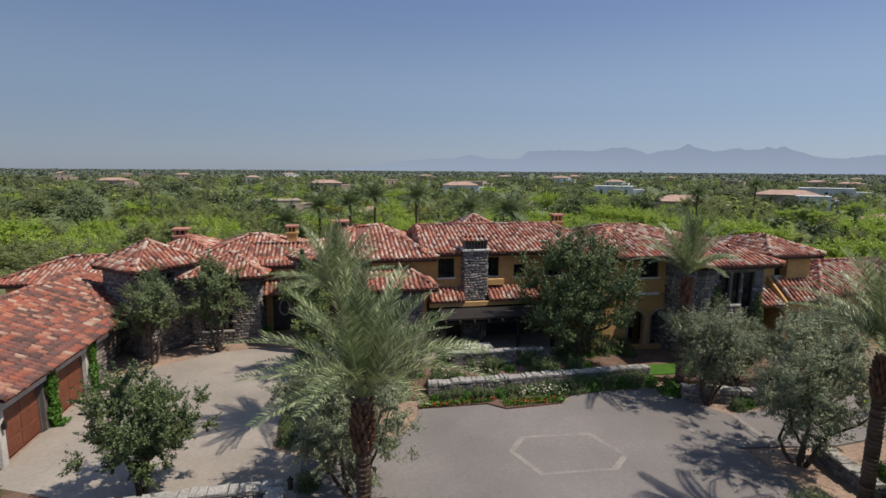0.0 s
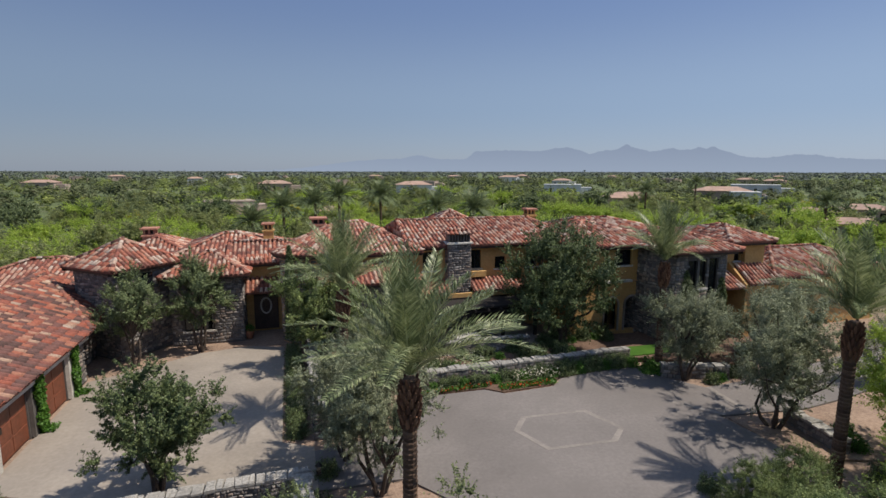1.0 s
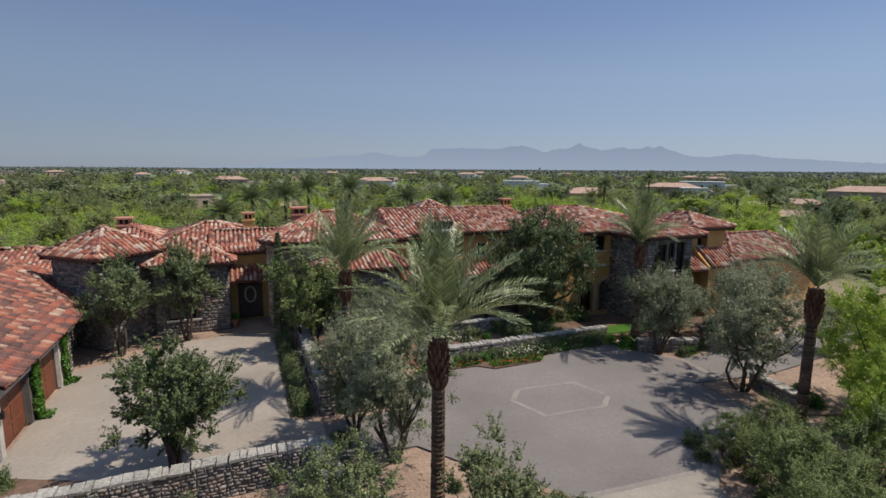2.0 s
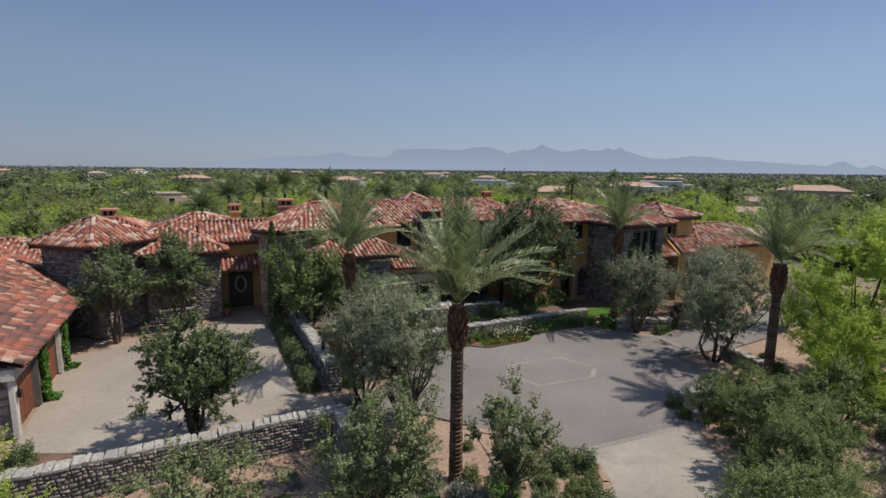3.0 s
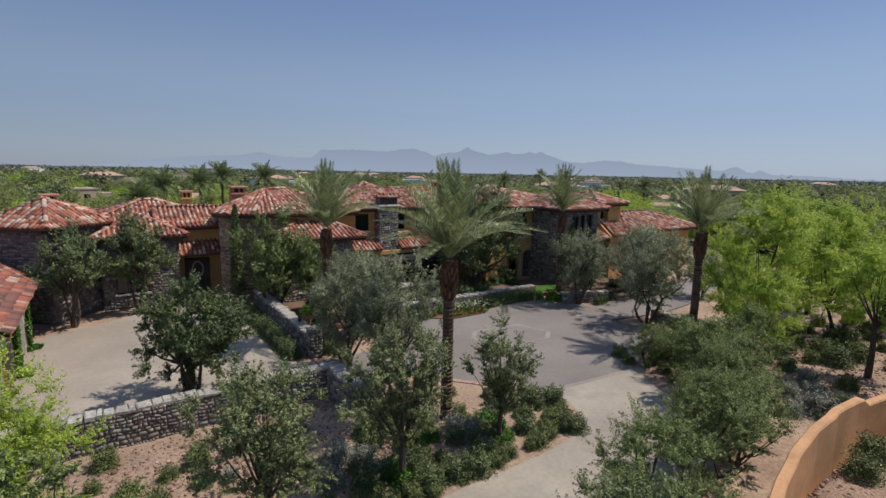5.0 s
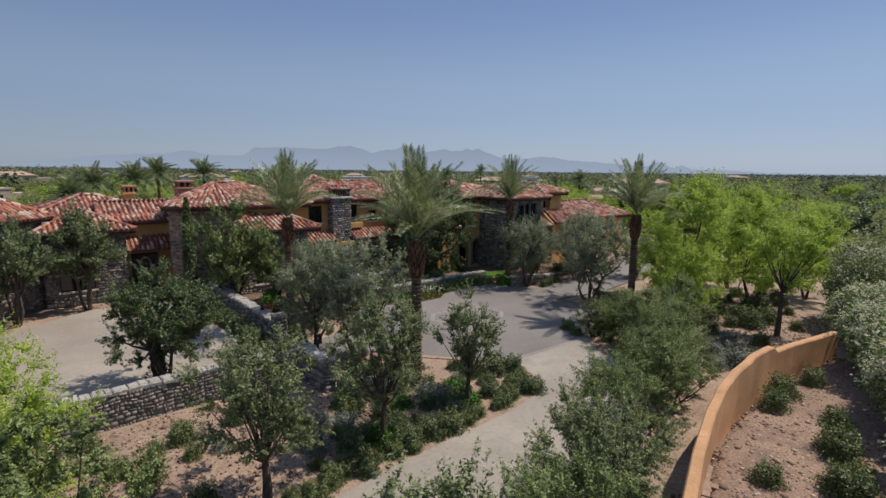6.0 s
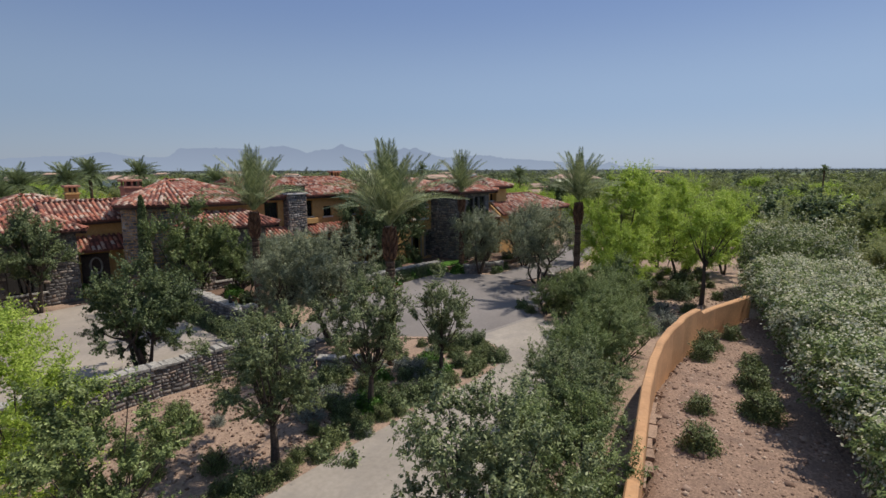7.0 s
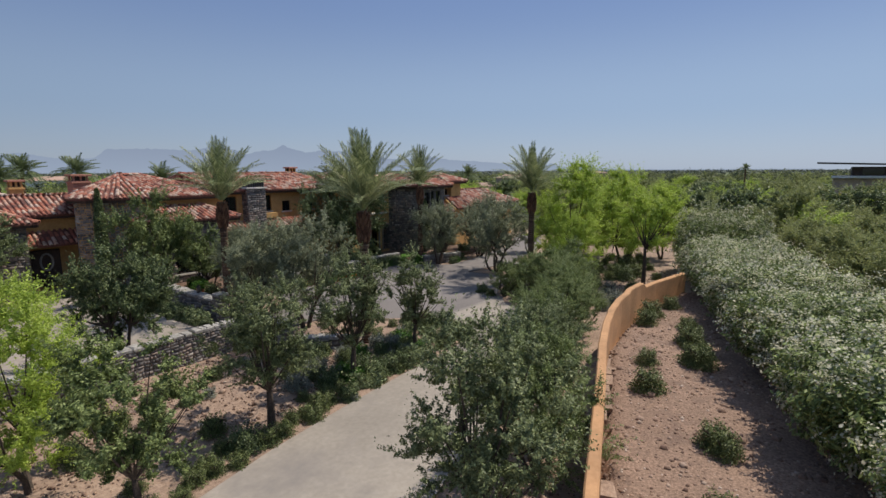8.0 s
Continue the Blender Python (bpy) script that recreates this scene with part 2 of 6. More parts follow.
def sand_mat():
    """Pinkish desert gravel near the house, turning to scrubby flats far away."""
    m, t, p = node_mat("desert_ground")
    fine = noise_node(t, 7, 8, 0.7)
    r = ramp(t, [(0.3, (0.195, 0.13, 0.095)), (0.55, (0.335, 0.24, 0.178)), (0.8, (0.46, 0.36, 0.285))])
    t.links.new(fine.outputs[0], r.inputs[0])
    broad = noise_node(t, 0.35, 4)
    r2 = ramp(t, [(0.35, (0.8, 0.78, 0.76)), (0.65, (1.1, 1.08, 1.05))])
    t.links.new(broad.outputs[0], r2.inputs[0])
    col = mixc(t, 1.0, r.outputs[0], r2.outputs[0], "MULTIPLY")
    scrub = noise_node(t, 0.035, 5, 0.65)
    r3 = ramp(t, [(0.36, (0.07, 0.10, 0.03)), (0.55, (0.105, 0.135, 0.045)), (0.74, (0.2, 0.175, 0.10))])
    t.links.new(scrub.outputs[0], r3.inputs[0])
    co = t.nodes.new("ShaderNodeTexCoord")
    ln = t.nodes.new("ShaderNodeVectorMath")
    ln.operation = "LENGTH"
    t.links.new(co.outputs["Object"], ln.inputs[0])
    mr = t.nodes.new("ShaderNodeMapRange")
    mr.inputs["From Min"].default_value = 50
    mr.inputs["From Max"].default_value = 75
    t.links.new(ln.outputs["Value"], mr.inputs["Value"])
    col = mixc(t, mr.outputs[0], col, r3.outputs[0])
    t.links.new(col, p.inputs["Base Color"])
    p.inputs["Roughness"].default_value = 0.95
    b = t.nodes.new("ShaderNodeBump")
    b.inputs["Strength"].default_value = 0.7
    b.inputs["Distance"].default_value = 0.05
    t.links.new(fine.outputs[0], b.inputs["Height"])
    t.links.new(b.outputs[0], p.inputs["Normal"])
    return m


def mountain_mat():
    """Blue-grey range on the horizon; a glowing backdrop, haze painted paler towards its base."""
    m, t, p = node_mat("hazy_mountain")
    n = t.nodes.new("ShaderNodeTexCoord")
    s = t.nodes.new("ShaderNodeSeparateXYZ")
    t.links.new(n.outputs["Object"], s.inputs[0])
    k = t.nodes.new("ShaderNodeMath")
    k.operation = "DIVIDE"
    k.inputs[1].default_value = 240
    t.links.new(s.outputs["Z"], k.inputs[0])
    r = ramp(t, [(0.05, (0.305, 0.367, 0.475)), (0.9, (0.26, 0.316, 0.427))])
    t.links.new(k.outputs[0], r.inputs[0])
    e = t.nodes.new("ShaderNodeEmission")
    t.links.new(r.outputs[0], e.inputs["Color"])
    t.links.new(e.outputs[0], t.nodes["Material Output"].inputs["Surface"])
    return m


M_GLASS = glass_mat()
M_SAND = sand_mat()
M_MOUNT = mountain_mat()
M_BANK = surface("reddish_bank_soil", (0.125, 0.077, 0.053), (0.385, 0.258, 0.182), 15, 0.45, rough=0.95, bump=0.6, dist=0.03, stain=(0.15, 0.098, 0.072), stain_scale=0.6)
M_ROCK = varied("gravel_rock", [(0, (0.15, 0.09, 0.064)), (0.6, (0.30, 0.2, 0.143)), (0.9, (0.38, 0.28, 0.21)), (1, (0.5, 0.41, 0.34))], rough=0.95)


# ---- mesh helpers ----
class Build:
    """Collects points and faces of one mesh."""

    def __init__(self):
        self.v, self.f = [], []

    def add(self, vs, fs):
        k = len(self.v)
        self.v += [tuple(p) for p in vs]
        self.f += [tuple(i + k for i in q) for q in fs]
        return self

    def box(self, x0, x1, y0, y1, z0, z1, c=0.0):
        if c <= 0:
            vs = [(x, y, z) for z in (z0, z1) for y in (y0, y1) for x in (x0, x1)]
            return self.add(vs, [(0, 2, 3, 1), (4, 5, 7, 6), (0, 1, 5, 4), (2, 6, 7, 3), (0, 4, 6, 2), (1, 3, 7, 5)])
        a = [(x0, y0), (x1, y0), (x1, y1), (x0, y1)]
        b = [(x0 + c, y0 + c), (x1 - c, y0 + c), (x1 - c, y1 - c), (x0 + c, y1 - c)]
        vs = [(*p, z0) for p in a] + [(*p, z1 - c) for p in a] + [(*p, z1) for p in b]
        fs = [(3, 2, 1, 0), (8, 9, 10, 11)]
        for i in range(4):
            j = (i + 1) % 4
            fs += [(i, j, 4 + j, 4 + i), (4 + i, 4 + j, 8 + j, 8 + i)]
        return self.add(vs, fs)

    def prism(self, pts, z0, z1):
        n = len(pts)
        return self.add([(*p, z0) for p in pts] + [(*p, z1) for p in pts],
                        [tuple(range(n))[::-1], tuple(range(n, 2 * n))] + [(i, (i + 1) % n, n + (i + 1) % n, n + i) for i in range(n)])

    def tube(self, pts, radii, sides=7):
        pts = [Vector(p) for p in pts]
        vs, fs = [], []
        for i, p in enumerate(pts):
            d = (pts[min(i + 1, len(pts) - 1)] - pts[max(i - 1, 0)]).normalized()
            s = d.cross(Vector((0.13, 0.97, 0.2))).normalized()
            w = d.cross(s)
            for k in range(sides):
                a = 2 * math.pi * k / sides
                vs.append(p + (s * math.cos(a) + w * math.sin(a)) * radii[i])
        for i in range(len(pts) - 1):
            for k in range(sides):
                a, b = i * sides + k, i * sides + (k + 1) % sides
                fs.append((a, b, b + sides, a + sides))
        fs += [tuple(range(sides))[::-1], tuple(range(len(vs) - sides, len(vs)))]
        return self.add(vs, fs)

    def mesh(self, name, mat):
        me = bpy.data.meshes.new(name)
        me.from_pydata(self.v, [], self.f)
        me.materials.append(mat)
        me.update()
        return me


def quick_mesh(name, verts, quads, mat, smooth=False):
    """A mesh of quads from numpy arrays."""
    verts = np.asarray(verts, dtype=np.float32).reshape(-1, 3)
    quads = np.asarray(quads, dtype=np.int32).reshape(-1, 4)
    me = bpy.data.meshes.new(name)
    me.vertices.add(len(verts))
    me.vertices.foreach_set("co", verts.ravel())
    me.loops.add(quads.size)
    me.loops.foreach_set("vertex_index", quads.ravel())
    me.polygons.add(len(quads))
    me.polygons.foreach_set("loop_start", np.arange(len(quads), dtype=np.int32) * 4)
    me.polygons.foreach_set("loop_total", np.full(len(quads), 4, dtype=np.int32))
    if smooth:
        me.polygons.foreach_set("use_smooth", np.ones(len(quads), dtype=bool))
    me.materials.append(mat)
    me.update(calc_edges=True)
    return me


def part(name, data, material, parent, label="", kind=""):
    me = data.mesh(name, material) if isinstance(data, Build) else data
    ob = new(name, me)
    ob.parent = parent
    return tagged(ob, label, kind=kind)


def thing(name, label, category, at=(0, 0, 0), group="", kind=""):
    ob = new(name)
    ob.location = at
    return tagged(ob, label, category, group, kind)


def solid(name, data, material, label, category="", kind="", group=""):
    me = data.mesh(name, material) if isinstance(data, Build) else data
    return tagged(new(name, me), label, category, group, kind)


def leaf_quads(rng, centres, size, aspect=0.5, droop=0.0, out=None):
    """Small diamond leaves at the centres, turned at random, or roughly facing the ways given."""
    n = len(centres)
    a = rng.normal(size=(n, 3))
    a[:, 2] -= droop
    if out is not None:
        nrm = out * 0.6 + rng.normal(0, 0.6, (n, 3)) + (0, 0, 0.3)
        nrm /= np.linalg.norm(nrm, axis=1)[:, None]
        a -= nrm * (a * nrm).sum(1)[:, None]
    a /= np.linalg.norm(a, axis=1)[:, None]
    b = np.cross(a, rng.normal(size=(n, 3)) if out is None else nrm)
    b /= np.linalg.norm(b, axis=1)[:, None] + 1e-9
    s = (size * rng.uniform(0.6, 1.4, n))[:, None]
    v = np.stack([centres - a * s, centres + b * s * aspect, centres + a * s, centres - b * s * aspect], 1)
    return v.reshape(-1, 3), np.arange(4 * n).reshape(-1, 4)


# ---- ground ----
def smooth(a, b, x):
    t = np.clip((x - a) / (b - a), 0, 1)
    return t * t * (3 - 2 * t)


def ground_z(x, y):
    """The lie of the land: level round the house, a bank behind the tan wall."""
    x, y = np.asarray(x, float), np.asarray(y, float)
    line = np.interp(x, [-60, -20, -6, 3.5, 8, 15, 24, 60], [-5, -5, -0.9, 2.2, 2.6, 2.0, 3.0, 12])
    bank = smooth(0.3, -0.5, y - line) * np.interp(x, [-20, -8, 14, 22, 40], [0.6, 1.1, 1.2, 0.9, 0.2])
    berm = 0.35 * np.exp(-((x + 8.0) / 5.0) ** 2 - ((y - 13.0) / 2.2) ** 2)
    rise = 0.5 * smooth(13, 18, x) * smooth(12.5, 9.5, y) * smooth(60, 40, x)
    rough = 0.03 * np.sin(x * 1.7 + np.sin(y * 1.3)) * np.sin(y * 2.1)
    near = smooth(70, 55, np.hypot(x, y - 15))
    flat = smooth(20.0, 17.0, y) + smooth(-40, -60, x)
    return (np.maximum(bank, rise) + berm) * near + rough * near * np.clip(flat, 0, 1) - 0.06


def ground_sheet():
    g = np.concatenate([-np.geomspace(4900, 62, 22), np.arange(-60, 61, 0.75), np.geomspace(62, 4900, 22)])
    X, Y = np.meshgrid(g, g + 8)
    Z = ground_z(X, Y)
    n = len(g)
    idx = np.arange(n * n).reshape(n, n)
    q = np.stack([idx[:-1, :-1], idx[:-1, 1:], idx[1:, 1:], idx[1:, :-1]], -1).reshape(-1, 4)
    return quick_mesh("ground", np.stack([X, Y, Z], -1), q, M_SAND, True)


tagged(new("ground", ground_sheet()), "pinkish desert gravel and scrub flats to the horizon", kind="structure")


def slab(name, pts, z, mat, label, thick=0.12):
    b = Build().prism(pts, z - thick, z)
    return solid(name, b, mat, label, kind="structure")


# paved court before the garage
slab("pavement_court", [(-14.6, 21.9), (-8.0, 19.0), (-2.0, 18.4), (-2.0, 21.8), (-3.4, 22.6), (-3.4, 36.2), (-5.8, 37.0), (-9.0, 36.4), (-13.0, 33.8), (-14.6, 33.0)],
     0.02, M_PAVE, "pale concrete paving of the garage court")
# drive: the road in from the side, the turning place and the way out
EDGE = [(-45, 5.0), (-14, 7.3), (-10.9, 7.8), (-8.5, 8.25), (-4.9, 8.65), (-1.4, 8.88), (1.9, 8.95), (3.6, 9.2), (4.8, 9.8), (5.6, 10.6), (6.0, 11.7), (5.6, 13.0), (4.2, 14.8), (2.8, 16.4)]
drive_pts = (EDGE + [(1.5, 18.2), (-2.0, 18.4), (-2.0, 21.4), (1.2, 21.8), (3.2, 23.4), (3.9, 25.4)]
             + [(7.7, 25.3), (8.6, 24.5), (11.8, 24.6), (12.8, 25.5), (18.4, 26.2), (18.8, 24.2), (20.2, 21.9), (23.0, 22.0), (27.0, 22.6), (34.3, 23.6), (44, 28.2), (46.0, 25.6), (36.0, 20.6), (31.5, 19.4), (27, 18.6), (23.0, 18.2), (18.2, 18.9)]
             + [(18.3, 17.8), (18.5, 16.2), (18.3, 14.8), (15.8, 14.0), (13.3, 13.1), (12.2, 12.1), (11.2, 11.3), (10.2, 9.2), (9.3, 7.2), (7.6, 5.6), (5.0, 4.6), (1.0, 4.2), (-5, 3.4), (-10, 2.2), (-45, -4)])
slab("road_drive", drive_pts, 0.03, M_DRIVE, "smooth grey-tan concrete drive with a turning place")
south = EDGE[:11] + [(5.75, 12.6), (12.4, 12.2), (11.2, 11.3), (10.2, 9.2), (9.3, 7.2), (7.6, 5.6), (5.0, 4.6), (1.0, 4.2), (-5, 3.4), (-10, 2.2), (-45, -4)]
slab("road_lane", south, 0.034, M_ROAD, "pale tan concrete lane leading to the turning place", 0.1)
hexa = [(7.35, 20.5), (8.3, 21.7), (11.9, 21.45), (12.7, 19.2), (11.6, 18.2), (8.1, 18.45)]


def band(pts, w, z, closed=True):
    """A flat band of paving along a line of corners."""
    b = Build()
    n = len(pts)
    c = Vector((sum(p[0] for p in pts) / n, sum(p[1] for p in pts) / n))
    inner = [Vector(p) + (c - Vector(p)).normalized() * w for p in pts]
    for i in range(n if closed else n - 1):
        j = (i + 1) % n
        b.add([(*pts[i], z), (*pts[j], z), (*inner[j], z), (*inner[i], z)], [(0, 1, 2, 3)])
        b.add([(*pts[i], z - 0.03), (*pts[j], z - 0.03), (*pts[j], z), (*pts[i], z)], [(0, 1, 2, 3)])
    return b


solid("trim_band", band(hexa, 0.30, 0.037), M_HEX, "pale stone band laid as a long hexagon in the drive", kind="structure")
seam = Build()
for (x0, y0), (x1, y1) in (((17.0, 20.9), (18.6, 18.9)), ((20.4, 21.9), (20.0, 18.7)), ((12.3, 12.3), (5.75, 12.7))):
    d = (Vector((x1, y1)) - Vector((x0, y0))).normalized().orthogonal() * 0.14
    seam.add([(x0 - d.x, y0 - d.y, 0.036), (x1 - d.x, y1 - d.y, 0.036), (x1 + d.x, y1 + d.y, 0.036), (x0 + d.x, y0 + d.y, 0.036)], [(0, 1, 2, 3)])
solid("trim_seam", seam, M_HEX, "pale joints across the drive", kind="structure")


def kerb(pts, w=0.3, z=0.036):
    b = Build()
    for p, q in zip(pts[:-1], pts[1:]):
        p, q = Vector(p), Vector(q)
        n = (q - p).normalized().orthogonal() * w
        b.prism([tuple(p), tuple(q), tuple(q + n), tuple(p + n)], -0.06, z)
    return b


solid("kerb", kerb(EDGE[5:]), M_SAND,
      "low sandy kerb along the planted bed", kind="structure")
slab("bed_island", EDGE + [(1.4, 17.4), (-2.2, 17.3), (-2.6, 16.4), (-4, 11.5), (-10, 10.0), (-45, 7.0)], -0.005, M_SAND, "gravel bed with leaf litter", 0.05)
slab("bed_front", [(4.0, 25.6), (7.7, 25.45), (8.6, 24.7), (11.7, 24.8), (12.7, 25.65), (18.4, 26.4), (18.4, 27.0), (4.4, 27.0)], 0.05, M_SOIL, "dark planted flower bed")
slab("bed_terrace", [(-2.0, 26.5), (18.6, 26.9), (24.0, 24.0), (30, 24.4), (30, 30), (24, 31), (-2.0, 34)], 0.25, M_SOIL, "dark soil of the raised terrace beds", 0.3)
slab("terrace_paving", [(4.2, 31.2), (15.4, 30.9), (15.4, 36.1), (6.2, 36.1), (6.2, 33.4), (4.2, 33.4)], 0.3, M_PAVE, "pale paving of the shaded front porch", 0.2)
slab("lawn", [(12.0, 27.3), (22.6, 26.7), (22.6, 28.3), (12.5, 28.9)], 0.31, M_GRASS, "strip of bright green lawn", 0.1)
slab("bed_olive", [(18.4, 16.2), (18.5, 18.6), (23.4, 17.9), (24.5, 16.0), (22, 13.4), (18.5, 14.7)], 0.035, M_SAND, "brown gravel bed round the olive")
slab("bed_corner", [(-14.4, 18.0), (-14.4, 21.8), (-10.0, 19.9), (-8.2, 18.6)], 0.015, M_SOIL, "brown bed inside the court wall", 0.06)


# ---- stone work ----
def stone_face(rng, o, u, v, n, w, h, size=0.3, depth=0.05, skip=()):
    """Uneven stones laid in rough courses on a wall face: arrays of points and quads."""
    o, u, v, n = (np.array(a, float) for a in (o, u, v, n))
    vs, k = [], 0
    z = 0.0
    while z < h - 0.04:
        ch = min(size * rng.uniform(0.5, 0.95), h - z)
        x = 0.0
        while x < w - 0.03:
            cw = min(size * rng.choice((0.5, 0.75, 1.0, 1.3, 1.7)) * rng.uniform(0.8, 1.2), w - x)
            cx, cz = x + cw / 2, z + ch / 2
            if not any(a < cx < b and c < cz < d for a, b, c, d in skip):
                g = 0.03 * size + 0.008
                e = rng.uniform(0.25, 0.42) * min(cw, ch)
                dd = depth * rng.uniform(0.5, 1.5)
                j = rng.uniform(-0.16, 0.16, (4, 2)) * size
                base = np.array([(x + g, z + g), (x + cw - g, z + g), (x + cw - g, z + ch - g), (x + g, z + ch - g)]) + j * 0.6
                c = base.mean(0)
                top = c + (base - c) * (1 - e / max(cw, ch)) * rng.uniform(0.72, 0.92, (4, 1))
                vs.append(np.concatenate([o + base[:, :1] * u + base[:, 1:] * v, o + top[:, :1] * u + top[:, 1:] * v + n * dd]))
            x += cw
        z += ch
    vs = np.array(vs) if vs else np.zeros((0, 8, 3))
    if len(vs):
        s, t = (vs - o) @ u, (vs - o) @ v
        lift = 0.16 * size * (np.sin(s * 0.9 / size + t * 3.1) + 0.6 * np.sin(s * 0.37 / size + t * 5.0)) * np.clip(np.minimum(t, h - t) / (0.6 * size), 0, 1)
        vs = vs + lift[..., None] * v
    q = np.array([(4, 5, 6, 7), (0, 1, 5, 4), (1, 2, 6, 5), (2, 3, 7, 6), (3, 0, 4, 7)])
    return vs, q


def stones_mesh(name, faces, mat=None):
    vs = np.concatenate([f for f in faces if len(f)])
    q = np.array([(4, 5, 6, 7), (0, 1, 5, 4), (1, 2, 6, 5), (2, 3, 7, 6), (3, 0, 4, 7)])
    quads = (np.arange(len(vs))[:, None, None] * 8 + q[None]).reshape(-1, 4)
    return quick_mesh(name, vs.reshape(-1, 3), quads, mat or M_STONE)


def stone_box(rng, x0, x1, y0, y1, z0, z1, size, sides="sewn", skip=()):
    """Stones on the named sides of an upright block."""
    out = []
    if "s" in sides:
        out.append(stone_face(rng, (x0, y0, z0), (1, 0, 0), (0, 0, 1), (0, -1, 0), x1 - x0, z1 - z0, size, skip=skip)[0])
    if "e" in sides:
        out.append(stone_face(rng, (x1, y0, z0), (0, 1, 0), (0, 0, 1), (1, 0, 0), y1 - y0, z1 - z0, size)[0])
    if "w" in sides:
        out.append(stone_face(rng, (x0, y1, z0), (0, -1, 0), (0, 0, 1), (-1, 0, 0), y1 - y0, z1 - z0, size)[0])
    if "n" in sides:
        out.append(stone_face(rng, (x1, y1, z0), (-1, 0, 0), (0, 0, 1), (0, 1, 0), x1 - x0, z1 - z0, size)[0])
    return out


# ---- roofs ----
def tile_template():
    """A barrel tile in its own frame: x across, y up the slope, z off the roof."""
    seg = 4
    vs = []
    for y, w, h in ((0.0, 0.12, 0.115), (0.48, 0.10, 0.09)):
        for i in range(seg + 1):
            a = math.pi * i / seg
            vs.append((-w * math.cos(a), y, h * math.sin(a) + 0.012))
    for i in range(seg + 1):
        a = math.pi * i / seg
        vs.append((-0.10 * math.cos(a), 0.0, 0.075 * math.sin(a) + 0.002))
    n = seg + 1
    fs = [(i, i + 1, n + i + 1, n + i) for i in range(seg)] + [(2 * n + i, 2 * n + i + 1, i + 1, i) for i in range(seg)]
    return np.array(vs), np.array(fs)


TILE_V, TILE_F = tile_template()


def inside(poly, p):
    """Which of the points p lie in the convex polygon."""
    ok = np.ones(len(p), bool)
    for a, b in zip(poly, np.roll(poly, -1, 0)):
        ok &= (b[0] - a[0]) * (p[:, 1] - a[1]) - (b[1] - a[1]) * (p[:, 0] - a[0]) > -0.03
    return ok


def roof_plane(rng, pts, du=0.33, dv=0.43):
    """Tile poses on one slope; pts start with the eave, counter-clockwise from outside."""
    P = np.array(pts, float)
    u = P[1] - P[0]
    u /= np.linalg.norm(u)
    n = np.cross(u, P[2] - P[0])
    n /= np.linalg.norm(n)
    v = np.cross(n, u)
    q = np.stack([(P - P[0]) @ u, (P - P[0]) @ v], 1)
    us = np.arange(q[:, 0].min() + du / 2, q[:, 0].max(), du)
    vs = np.arange(-0.05, q[:, 1].max(), dv)
    U, V = np.meshgrid(us, vs)
    p = np.stack([U.ravel(), V.ravel()], 1)
    p = p[inside(q, p + (0, 0.18))]
    p = p + rng.normal(0, (0.012, 0.022), p.shape)
    return P[0] + p[:, :1] * u + p[:, 1:] * v, (u, v, n)


def tiles_array(rng, org, axes):
    u, v, n = axes
    k = len(org)
    a = rng.normal(0, 0.035, k)
    lift = rng.uniform(0, 0.02, k)
    x = TILE_V[None, :, 0] * np.cos(a)[:, None] - TILE_V[None, :, 1] * np.sin(a)[:, None]
    y = TILE_V[None, :, 0] * np.sin(a)[:, None] + TILE_V[None, :, 1] * np.cos(a)[:, None]
    z = TILE_V[None, :, 2] + lift[:, None]
    return org[:, None, :] + x[..., None] * u + y[..., None] * v + z[..., None] * n


def ridge_tiles(rng, a, b):
    """Half-round cap tiles along a ridge or hip."""
    a, b = np.array(a, float), np.array(b, float)
    L = np.linalg.norm(b - a)
    v = (b - a) / L
    u = np.cross(v, (0, 0, 1.0))
    u /= np.linalg.norm(u)
    n = np.cross(u, v)
    s = np.arange(0, L - 0.1, 0.38)
    return tiles_array(rng, a + s[:, None] * v + n * 0.05, (u * 1.25, v, n * 1.2))


